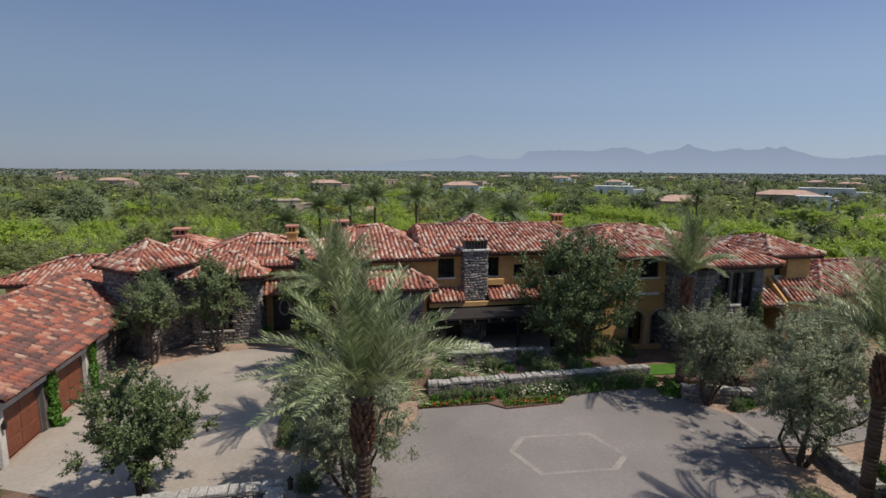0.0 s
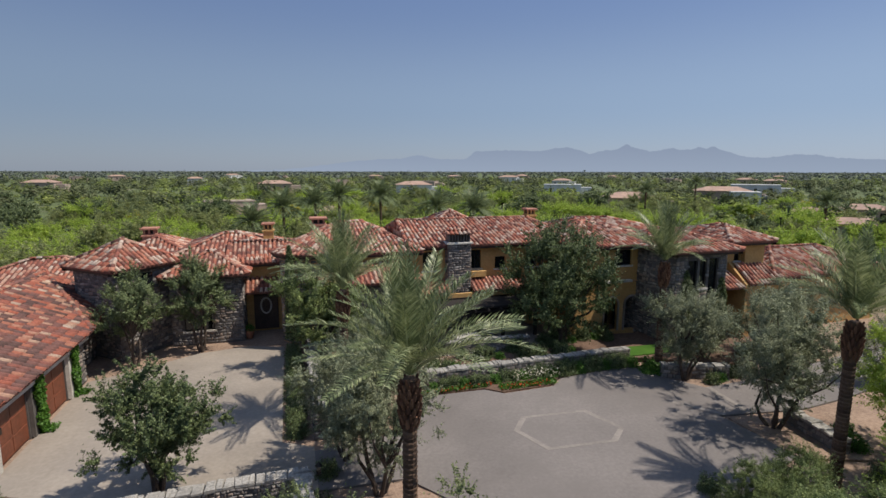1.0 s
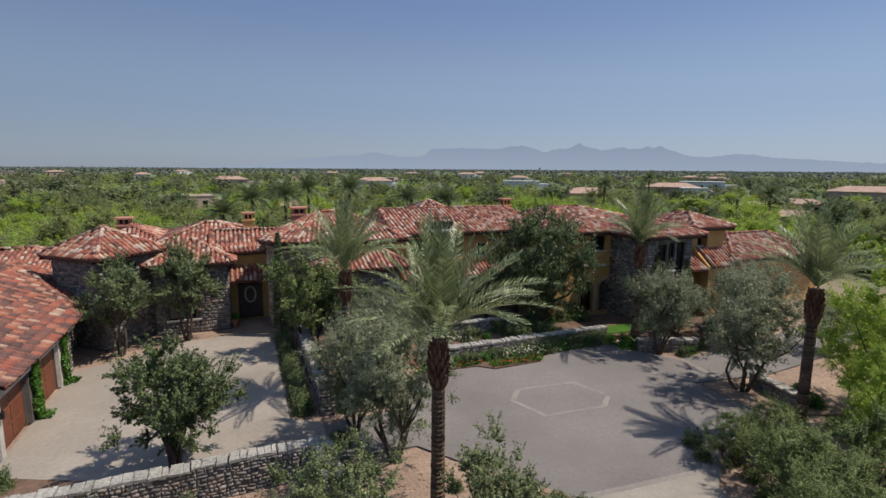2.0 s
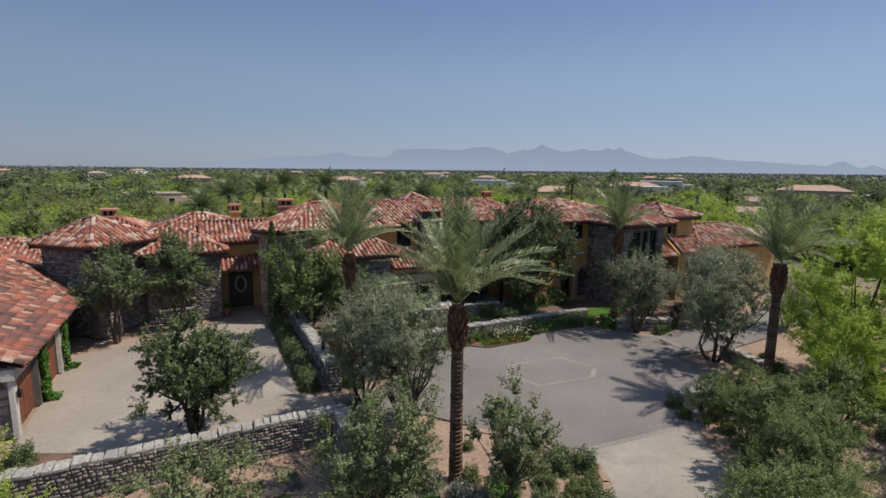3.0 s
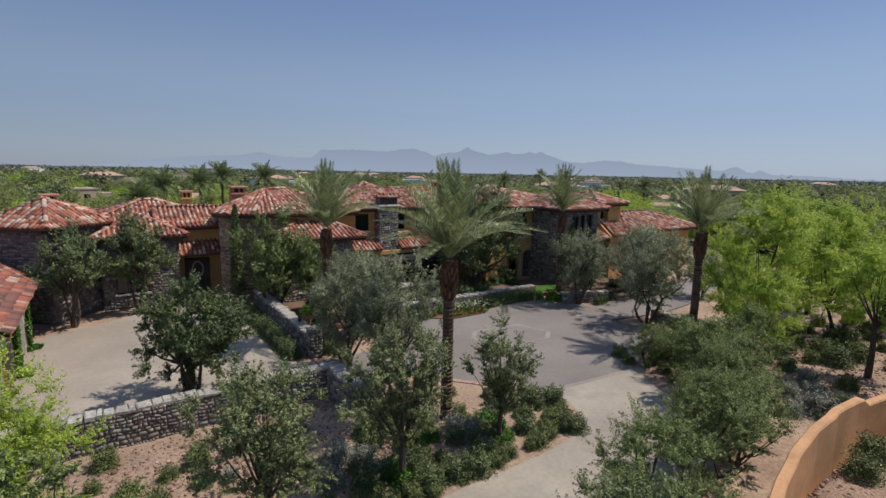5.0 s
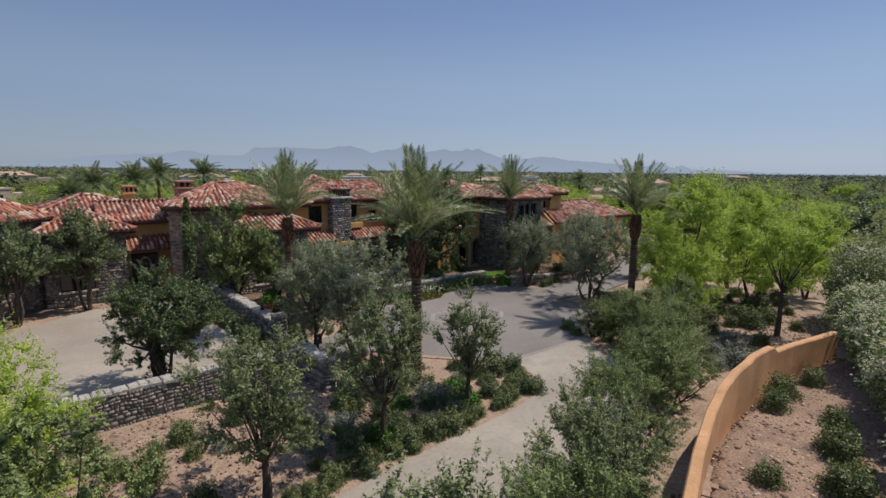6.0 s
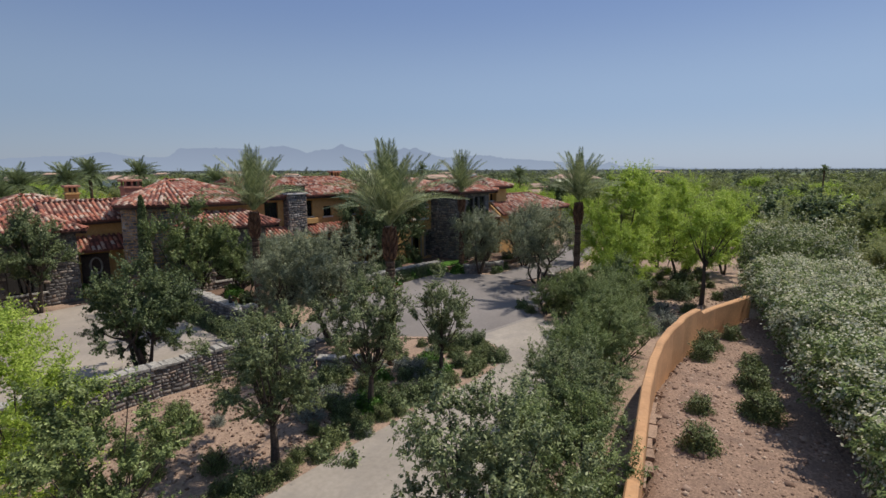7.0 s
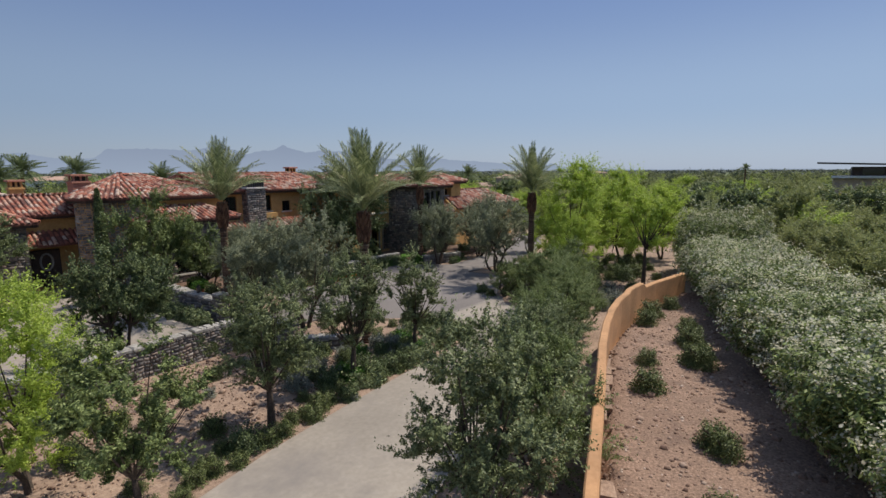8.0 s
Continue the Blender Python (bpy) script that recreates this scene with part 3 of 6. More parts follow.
def roof(parent, eave, ridge, ze, zr, seed, mat=None, label="", gables=()):
    """A tiled roof over a convex eave line (counter-clockwise), up to a ridge of two points. gables: eave edges with no slope."""
    rng = np.random.default_rng(seed)
    E = [np.array((*p[:2], ze), float) for p in eave]
    R = [np.array((*p[:2], zr), float) for p in ridge]
    deck, arr, caps = Build(), [], []
    n = len(E)
    near = [min((0, 1), key=lambda k: np.linalg.norm(e - R[k])) for e in E]
    for i in range(n):
        j = (i + 1) % n
        a, b, ra, rb = E[i], E[j], R[near[i]], R[near[j]]
        if i in gables:
            continue
        face = [a, b, rb] if near[i] == near[j] else [a, b, rb, ra]
        deck.add(face, [tuple(range(len(face)))])
        low = [p - np.array((0, 0, 0.12)) for p in (a, b)]
        deck.add([a, b, low[1], low[0]], [(0, 3, 2, 1)])
        org, ax = roof_plane(rng, face)
        arr.append(tiles_array(rng, org, ax))
        caps.append(ridge_tiles(rng, a, R[near[i]]))
    if np.linalg.norm(R[0] - R[1]) > 0.3:
        caps.append(ridge_tiles(rng, R[0], R[1]))
    deck.add([p - np.array((0, 0, 0.12)) for p in E], [tuple(range(n))[::-1]])
    ob = part("roof", deck, M_DECK, parent, label)
    A = np.concatenate(arr + caps)
    quads = (np.arange(len(A))[:, None, None] * len(TILE_V) + TILE_F[None]).reshape(-1, 4)
    part("tiles", quick_mesh("tiles", A.reshape(-1, 3), quads, mat or M_TILE, True), None, ob, kind="stuff")
    fascia = Build()
    for i in range(n):
        a, b = E[i], E[(i + 1) % n]
        d = (b - a) / np.linalg.norm(b - a)
        inw = np.array((-d[1], d[0], 0)) * 0.14
        fascia.add([a - (0, 0, 0.13) + inw, b - (0, 0, 0.13) + inw, b - (0, 0, 0.30) + inw, a - (0, 0, 0.30) + inw,
                    a - (0, 0, 0.13) + inw * 2.5, b - (0, 0, 0.13) + inw * 2.5, b - (0, 0, 0.30) + inw * 2.5, a - (0, 0, 0.30) + inw * 2.5],
                   [(0, 3, 2, 1), (3, 7, 6, 2), (4, 5, 6, 7)])
    part("eave_board", fascia, M_DARKWOOD if mat is None else M_PALE, ob)
    return ob


def rect(x0, x1, y0, y1):
    return [(x0, y0), (x1, y0), (x1, y1), (x0, y1)]


def wall_block(name, parent, x0, x1, y0, y1, z0, z1, mat, holes=(), side="s", th=0.35, label=""):
    """Four walls of a block; holes (a, b, c, d) cut through the wall on that side, a to b along it and c to d in height."""
    b = Build()
    for s in "sewn":
        lo, hi = (x0, x1) if s in "sn" else (y0 + th, y1 - th)
        cuts = [h for h in holes if h[4] == s]
        xs = sorted({lo, hi, *[h[0] for h in cuts], *[h[1] for h in cuts]})
        zs = sorted({z0, z1, *[h[2] for h in cuts], *[h[3] for h in cuts]})
        for a, c in zip(xs[:-1], xs[1:]):
            for d, e in zip(zs[:-1], zs[1:]):
                mx, mz = (a + c) / 2, (d + e) / 2
                if any(h[0] < mx < h[1] and h[2] < mz < h[3] for h in cuts):
                    continue
                if s == "s":
                    b.box(a, c, y0, y0 + th, d, e)
                elif s == "n":
                    b.box(a, c, y1 - th, y1, d, e)
                elif s == "w":
                    b.box(x0, x0 + th, a, c, d, e)
                else:
                    b.box(x1 - th, x1, a, c, d, e)
    return part(name, b, mat, parent, label)


def window(parent, x0, x1, y, z0, z1, side="s", bars=1, surround=None):
    """A recessed window: frame with glazing bars, dark pane, sill."""
    def put(b, a0, a1, d0, d1, h0, h1):
        if side == "s":
            b.box(a0, a1, y + d0, y + d1, h0, h1)
        else:
            b.box(y - d1, y - d0, a0, a1, h0, h1)
    f = Build()
    w = 0.06
    ring = [(x0, z0), (x1, z0), (x1, z1), (x0, z1), (x0 + w, z0 + w), (x1 - w, z0 + w), (x1 - w, z1 - w), (x0 + w, z1 - w)]
    f.add([(p, y + d, h) if side == "s" else (y - d, p, h) for d in (0.14, 0.22) for p, h in ring],
          [q for i in range(4) for q in ((i, (i + 1) % 4, 4 + (i + 1) % 4, 4 + i), (8 + i, 12 + i, 12 + (i + 1) % 4, 8 + (i + 1) % 4),
                                         (i, 8 + i, 8 + (i + 1) % 4, (i + 1) % 4), (4 + i, 4 + (i + 1) % 4, 12 + (i + 1) % 4, 12 + i))])
    win = part("window", f, M_IRON, parent, "dark bronze framed window")
    for i in range(bars):
        c = x0 + (x1 - x0) * (i + 1) / (bars + 1)
        bar = Build()
        put(bar, c - 0.025, c + 0.025, 0.15, 0.20, z0 + w, z1 - w)
        part("glazing_bar", bar, M_IRON, win)
    g = Build()
    put(g, x0 + w, x1 - w, 0.17, 0.185, z0 + w, z1 - w)
    part("pane", g, M_GLASS, win)
    s = Build()
    put(s, x0 - 0.12, x1 + 0.12, -0.10, 0.14, z0 - 0.12, z0)
    part("sill", s, surround or M_PALE, win, "pale stone sill")
    # dark sheet behind the glass in place of the room's shade
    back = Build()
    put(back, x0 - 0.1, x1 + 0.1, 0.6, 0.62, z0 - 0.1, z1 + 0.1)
    part("room_shade", back, M_DARK, win)
    return win


def bank_soil():
    """Reddish stony soil between the tan wall and the hedge."""
    xs = np.arange(-34, 16.3, 0.3)
    top = np.interp(xs, [-34, -16, -12, -7.9, -2.7, 3.4, 7.1, 10.5, 16.4], [-9.5, -4.2, -2.9, -1.5, 0.15, 2.05, 2.7, 2.72, 1.75]) - 0.12
    n = 25
    X = np.repeat(xs[:, None], n, 1)
    Y = top[:, None] - np.linspace(0, 7.5, n)[None]
    Z = ground_z(X, Y) + 0.025
    m = len(xs)
    idx = np.arange(m * n).reshape(m, n)
    q = np.stack([idx[:-1, 1:], idx[1:, 1:], idx[1:, :-1], idx[:-1, :-1]], -1).reshape(-1, 4)
    return quick_mesh("ground_bank", np.stack([X, Y, Z], -1), q, M_BANK, True)


solid("ground_bank", bank_soil(), None, "reddish stony soil between wall and hedge", kind="structure")


# ---- the garage ----
garage = thing("garage_building", "stone garage with weathered clay tile roof and rust wood doors", "garage")
DOORS = [(23.55, 26.4), (27.75, 30.65)]
wall_block("wall", garage, -24.2, -14.75, 23.3, 33.4, -0.06, 3.0, M_MORTAR, [(a, b, -0.06, 2.55, "e") for a, b in DOORS])
rg = np.random.default_rng(5)
part("stone_cladding", stones_mesh("stone_cladding", stone_box(rg, -24.2, -14.75, 23.3, 33.4, 0, 3.0, 0.42, "sn") + stone_box(rg, -24.2, -14.75, 31.1, 33.4, 0, 3.0, 0.36, "e") + stone_box(rg, -24.2, -15.6, 33.4, 38.0, 0, 3.0, 0.36, "e")), None, garage, "grey field stone cladding", "stuff")
gable = Build().add([(-24.2, 23.3, 3.0), (-14.75, 23.3, 3.0), (-19.4, 23.3, 5.1), (-24.2, 23.6, 3.0), (-14.75, 23.6, 3.0), (-19.4, 23.6, 5.1)], [(0, 1, 2), (3, 5, 4), (1, 4, 5, 2), (0, 2, 5, 3)])
part("gable", gable, M_MORTAR, garage)
lint = Build().box(-14.9, -14.45, 23.0, 33.5, 2.56, 3.02, 0.02)
part("lintel", lint, M_PALE, garage, "pale limestone beam above the doors")
for a, b in ((23.12, 23.5), (26.45, 27.7), (30.7, 31.1)):
    part("door_jamb", Build().box(-14.74, -14.55, a, b, 0.02, 2.55, 0.02), M_PALE if b - a < 1 else M_MORTAR, garage, "pale stone door jamb")
for a, b in DOORS:
    body = Build().box(-14.9, -14.82, a, b, 0.03, 2.5)
    door = part("garage_door", body, M_WOOD, garage, "rust stained wooden garage door")
    for i in range(3):
        z0 = 0.1 + i * 0.82
        for k in range(2):
            y0 = a + 0.12 + k * (b - a - 0.12) / 2
            part("door_panel", Build().box(-14.83, -14.80, y0, y0 + (b - a - 0.48) / 2 + 0.1, z0, z0 + 0.7, 0.012), M_WOOD, door)
part("wall_lantern", Build().box(-14.5, -14.36, 23.2, 23.36, 1.75, 2.05, 0.03).tube([(-14.43, 23.28, 2.05), (-14.43, 23.28, 2.18)], [0.07, 0.01], 6), M_IRON, garage, "small dark wall lantern")

gdeck = Build()
ra, rb, rn = (-19.4, 22.95, 5.36), (-19.4, 41.5, 5.36), (-15.9, 43.5, 3.12)
ze = 3.12
gtop = [(-14.1, 22.95, ze), (-14.1, 33.2, ze), rb, ra, (-24.8, 43.5, ze), (-24.8, 22.95, ze), rn]
gfaces = [(0, 1, 2, 3), (3, 2, 4, 5), (1, 6, 2), (6, 4, 2)]
gdeck.add(gtop, gfaces)
gdeck.add([(x, y, z - 0.1) for x, y, z in gtop], [f[::-1] for f in gfaces])
groof = part("roof", gdeck, M_DECK, garage, "weathered clay tile roof in red, brown and cream")
rng = np.random.default_rng(11)
org, axs = roof_plane(rng, [(-14.1, 22.95, ze), (-14.1, 33.2, ze), rb, ra], 0.34, 0.46)
order = np.argsort(org[:, 2] * 3 + abs(org[:, 1] - 27.5))
near_tiles, rest = org[order[:300]], org[order[300:]]
A = np.concatenate([tiles_array(rng, rest, axs), tiles_array(rng, *roof_plane(rng, [(-24.8, 43.5, ze), (-24.8, 22.95, ze), ra, rb], 0.34, 0.46)), ridge_tiles(rng, ra, rb),
                    ridge_tiles(rng, (-14.1, 33.2, ze), rb), tiles_array(rng, *roof_plane(rng, [(-14.1, 33.2, ze), rn, rb], 0.34, 0.46)),
                    ridge_tiles(rng, (-14.1, 23.02, ze + 0.02), ra)])
quads = (np.arange(len(A))[:, None, None] * len(TILE_V) + TILE_F[None]).reshape(-1, 4)
part("tiles", quick_mesh("tiles", A.reshape(-1, 3), quads, M_TILE_G, True), None, groof, kind="stuff")
tile_me = quick_mesh("roof_tile", TILE_V * (1.12, 1.08, 1.1), TILE_F, M_TILE_OB, True)
U, V, N = (Vector(a) for a in axs)
tile_rot = Matrix((U, V, N)).transposed()
for o in near_tiles:
    t = new("roof_tile", tile_me)
    t.parent = groof
    t.matrix_basis = Matrix.Translation(o) @ (tile_rot @ Matrix.Rotation(random.gauss(0, 0.03), 3, "Z")).to_4x4()

part("rear_wall", Build().box(-23.8, -15.62, 33.42, 38.0, -0.06, 3.0), M_MORTAR, garage)

# ---- the villa ----
villa = thing("villa", "rambling ochre stucco and stone villa with red clay tile roofs", "house")
rs = np.random.default_rng(21)

# turret, standing cornerwise
TC, TR = Vector((-13.85, 39.4)), 3.05


def turned(c, r, a0=-90):
    return [(c.x + r * math.cos(radians(a0 + 90 * i)), c.y + r * math.sin(radians(a0 + 90 * i))) for i in range(4)]


tp = turned(TC, TR, -86)
part("turret_wall", Build().prism(tp, -0.06, 6.1), M_MORTAR, villa)
faces = []
for i in range(4):
    a, b = Vector(tp[i]), Vector(tp[(i + 1) % 4])
    d = (b - a)
    L = d.length
    d = d / L
    faces.append(stone_face(rs, (*a, 0), (*d, 0), (0, 0, 1), (d.y, -d.x, 0), L, 6.0, 0.27)[0])
part("turret_stone", stones_mesh("turret_stone", faces), None, villa, "grey stone turret", "stuff")
te = turned(TC, 3.75, -86)
roof(villa, te, [tuple(TC), tuple(TC)], 6.1, 7.7, 31, label="pyramid roof of red clay tiles")
# small turret window on the sunny side
a, b = Vector(tp[0]), Vector(tp[1])
mid, d = (a + b) / 2, (b - a).normalized()
nrm = Vector((d.y, -d.x))
tw = Build()
c0 = mid + nrm * 0.09
tw.add([(*(c0 - d * 0.4), 4.6), (*(c0 + d * 0.4), 4.6), (*(c0 + d * 0.4), 5.6), (*(c0 - d * 0.4), 5.6)], [(0, 1, 2, 3)])
part("turret_window", tw, M_GLASS, villa, "small dark turret window")

# far left roof and the roof behind the turret
wall_block("wall", villa, -25.0, -17.5, 42.5, 49.5, -0.06, 4.15, M_STUCCO)
roof(villa, rect(-26.0, -16.6, 41.9, 50.1), [(-22.0, 45.8), (-20.0, 46.2)], 4.25, 5.65, 32, label="low hipped roof of red clay tiles")
wall_block("wall", villa, -16.5, -10.4, 44.6, 51.4, -0.06, 5.3, M_STUCCO)
roof(villa, rect(-17.1, -9.8, 44.0, 52.0), [(-13.4, 47.4), (-13.4, 48.6)], 5.4, 6.9, 34, label="hipped roof of red clay tiles")

# left wing: low front hip and higher hip behind
wall_block("wall", villa, -11.0, -6.2, 38.6, 43.0, -0.06, 5.0, M_MORTAR, [(-10.2, -8.2, 1.0, 2.6, "s")])
part("wing_stone", stones_mesh("wing_stone", stone_box(rs, -11.0, -6.2, 38.6, 43.0, 0, 5.0, 0.27, "sew", [(0.75, 2.85, 0.9, 2.7)])), None, villa, "grey stone wing", "stuff")
window(villa, -10.2, -8.2, 38.6, 1.0, 2.6, bars=2)
roof(villa, rect(-11.6, -5.6, 38.0, 44.0), [(-8.8, 41.4), (-8.4, 41.6)], 5.1, 6.3, 35, label="hipped roof of red clay tiles")
wall_block("wall", villa, -11.6, -3.4, 41.6, 50.6, -0.06, 5.6, M_STUCCO)
roof(villa, rect(-12.2, -2.6, 41.0, 51.4), [(-8.0, 46.0), (-7.0, 46.4)], 5.7, 7.2, 36, label="hipped roof of red clay tiles")
# recessed dark entry below it, with a small roof
part("entry_wall", Build().box(-6.15, -1.4, 40.9, 41.55, -0.06, 5.6), M_STUCCO, villa)
ed = part("entry_door", Build().box(-5.6, -3.8, 40.78, 40.88, 0.1, 2.9, 0.02), M_DARKWOOD, villa, "dark timber double entry door")
for x in (-5.5, -4.65):
    part("door_leaf", Build().box(x, x + 0.78, 40.72, 40.78, 0.18, 2.8, 0.015), M_DARKWOOD, ed)
ring = Build()
ov = [(-4.7 + 0.38 * math.cos(a), 40.68, 2.0 + 0.62 * math.sin(a)) for a in np.linspace(0, 2 * math.pi, 17)]
ring.tube(ov, [0.07] * 17, 6)
part("oval_surround", ring, M_CAP, villa, "pale oval stone surround")
porch = Build().add([(-6.1, 39.6, 3.35), (-2.55, 39.6, 3.35), (-2.55, 41.0, 4.3), (-6.1, 41.0, 4.3), (-6.1, 39.6, 3.2), (-2.55, 39.6, 3.2), (-2.55, 41.0, 4.1), (-6.1, 41.0, 4.1)],
                    [(0, 1, 2, 3), (4, 7, 6, 5), (0, 4, 5, 1), (1, 5, 6, 2), (0, 3, 7, 4)])
pr = part("entry_roof", porch, M_DECK, villa, "small clay tile roof over the entry")
org, ax = roof_plane(rs, [(-6.1, 39.6, 3.35), (-2.55, 39.6, 3.35), (-2.55, 41.0, 4.3), (-6.1, 41.0, 4.3)])
A = tiles_array(rs, org, ax)
part("tiles", quick_mesh("tiles", A.reshape(-1, 3), (np.arange(len(A))[:, None, None] * len(TILE_V) + TILE_F[None]).reshape(-1, 4), M_TILE, True), None, pr, kind="stuff")

roof(villa, rect(-7.4, -0.9, 40.35, 46.2), [(-7.4, 43.3), (-0.9, 43.3)], 5.45, 6.75, 39, label="low tiled roof over the entry passage", gables=(1, 3))

# round-ended stair block
eave = [(-0.9, 44.6), (-3.1, 41.0), (-4.1, 37.7), (-3.3, 36.3), (-1.6, 35.5), (0.6, 35.1), (6.7, 35.2), (6.7, 46.0)]
wallp = [(-2.5, 40.9), (-3.45, 37.9), (-2.8, 36.85), (-1.35, 36.2), (0.7, 35.9), (6.0, 35.9), (6.0, 45.2), (-0.4, 44.0)]
part("stair_wall", Build().prism(wallp, -0.06, 6.55), M_STUCCO, villa)
faces = []
for a, b in zip(wallp[:4], wallp[1:5]):
    a, b = Vector(a), Vector(b)
    d = (b - a)
    L = d.length
    d = d / L
    faces.append(stone_face(rs, (*a, 0), (*d, 0), (0, 0, 1), (d.y, -d.x, 0), L, 6.4, 0.27)[0])
part("stair_stone", stones_mesh("stair_stone", faces), None, villa, "grey stone rounded stair tower", "stuff")
roof(villa, eave, [(0.9, 41.4), (3.0, 42.6)], 6.65, 8.25, 37, label="round-ended roof of red clay tiles")

# low hipped porch room in front
wall_block("wall", villa, -0.2, 5.4, 33.6, 35.85, -0.06, 4.85, M_MORTAR, [(1.2, 3.6, 0.9, 3.0, "s")])
part("porch_stone", stones_mesh("porch_stone", stone_box(rs, -0.2, 5.4, 33.6, 35.85, 0, 4.8, 0.27, "sew", [(1.3, 3.9, 0.8, 3.1)])), None, villa, "grey stone front room", "stuff")
window(villa, 1.2, 3.6, 33.6, 0.9, 3.0, bars=2)
roof(villa, [(-0.9, 32.9), (6.3, 32.9), (6.3, 38.2), (-0.9, 38.2)], [(2.2, 36.4), (4.0, 36.6)], 4.95, 6.15, 38, label="low hipped roof of red clay tiles")

# main two-storey range
holes = [(6.95, 8.2, 4.9, 6.35, "s"), (10.75, 11.7, 4.9, 6.35, "s"), (12.9, 13.8, 4.8, 5.75, "s"), (15.6, 16.6, 4.8, 6.2, "s")]
wall_block("wall", villa, 6.05, 19.8, 36.5, 46.5, -0.06, 6.75, M_STUCCO, holes)
for a, b, c, d, s in holes:
    window(villa, a, b, 36.5, c, d)
bay = Build().box(10.35, 12.0, 36.0, 36.49, 4.3, 4.75, 0.02)
part("bay_base", bay, M_STUCCO, villa)
roof(villa, rect(5.7, 20.6, 35.8, 47.2), [(6.0, 41.6), (18.0, 41.6)], 6.85, 8.3, 39, label="long hipped roof of red clay tiles")
roof(villa, rect(9.2, 14.6, 42.8, 48.5), [(11.8, 45.6), (12.2, 45.8)], 7.4, 8.7, 40, label="small raised hipped roof of clay tiles")
# porch in front of the range: tile skirt, timber pergola coloured as shaded, posts
skirt = Build().add([(10.6, 34.9, 3.45), (15.0, 34.9, 3.45), (15.0, 36.45, 4.15), (10.6, 36.45, 4.15), (10.6, 34.9, 3.3), (15.0, 34.9, 3.3), (15.0, 36.45, 4.0), (10.6, 36.45, 4.0)],
                    [(0, 1, 2, 3), (4, 7, 6, 5), (0, 4, 5, 1), (1, 5, 6, 2), (0, 3, 7, 4)])
sk = part("skirt_roof", skirt, M_DECK, villa, "narrow clay tile skirt roof")
org, ax = roof_plane(rs, [(10.6, 34.9, 3.45), (15.0, 34.9, 3.45), (15.0, 36.45, 4.15), (10.6, 36.45, 4.15)])
A = tiles_array(rs, org, ax)
part("tiles", quick_mesh("tiles", A.reshape(-1, 3), (np.arange(len(A))[:, None, None] * len(TILE_V) + TILE_F[None]).reshape(-1, 4), M_TILE, True), None, sk, kind="stuff")
part("skirt_beam", Build().box(6.1, 15.5, 35.0, 35.25, 3.0, 3.3), M_STUCCO, villa)
pergola = thing("pergola", "timber pergola over the front porch, shade in its colour", "pergola")
part("canopy", Build().box(6.6, 14.8, 32.5, 35.6, 2.72, 2.86, 0.02), M_PERGOLA_SHADE, pergola, "boarded canopy with the oak's shade in its colour")
for i in range(9):
    x = 6.7 + i * 1.0
    part("rafter", Build().box(x, x + 0.12, 32.2, 35.7, 2.56, 2.71), M_PERGOLA_SHADE, pergola)
for y in (32.7, 35.2):
    part("beam", Build().box(6.5, 14.9, y, y + 0.18, 2.36, 2.55), M_PERGOLA_SHADE, pergola)
for x in (6.6, 9.3, 12.0, 14.6):
    part("post", Build().box(x, x + 0.22, 32.7, 32.92, 0.25, 2.36, 0.02), M_PERGOLA_SHADE, pergola)
# dark sheet before the ochre wall, the porch's shade in its colour
part("porch_shade", Build().box(6.1, 15.5, 36.2, 36.45, -0.05, 3.0), M_DARK, villa)

# great stone chimney
part("chimney_core", Build().box(8.75, 10.55, 35.65, 36.5, -0.06, 7.0), M_MORTAR, villa)
part("chimney_stone", stones_mesh("chimney_stone", stone_box(rs, 8.75, 10.55, 35.65, 36.5, 0.0, 7.0, 0.26, "sew")), None, villa, "tall grey stone chimney", "stuff")
cap = part("chimney_cap", Build().box(8.6, 10.7, 35.5, 36.65, 7.0, 7.14, 0.03), M_PALE, villa, "stone chimney cap with dark slots")
# dark block inside the cap, its colour standing for shade in the slots
part("slot_shade_core", Build().box(8.95, 10.35, 35.85, 36.35, 7.14, 7.72), M_DARKWOOD, cap)
for i in range(8):
    x = 8.82 + i * 0.226
    part("cap_post", Build().box(x, x + 0.1, 35.7, 36.45, 7.14, 7.72), M_MORTAR, cap)
A = np.concatenate([tiles_array(rs, *roof_plane(rs, f)) for f in ([(8.55, 35.45, 7.76), (10.75, 35.45, 7.76), (10.4, 36.05, 7.98), (8.9, 36.05, 7.98)], [(10.75, 36.7, 7.76), (8.55, 36.7, 7.76), (8.9, 36.05, 7.98), (10.4, 36.05, 7.98)])])
part("cap_tiles", quick_mesh("cap_tiles", A.reshape(-1, 3), (np.arange(len(A))[:, None, None] * len(TILE_V) + TILE_F[None]).reshape(-1, 4), M_TILE, True), None, cap, kind="stuff")
part("cap_slab", Build().box(8.65, 10.65, 35.55, 36.6, 7.72, 7.78), M_DECK, cap)


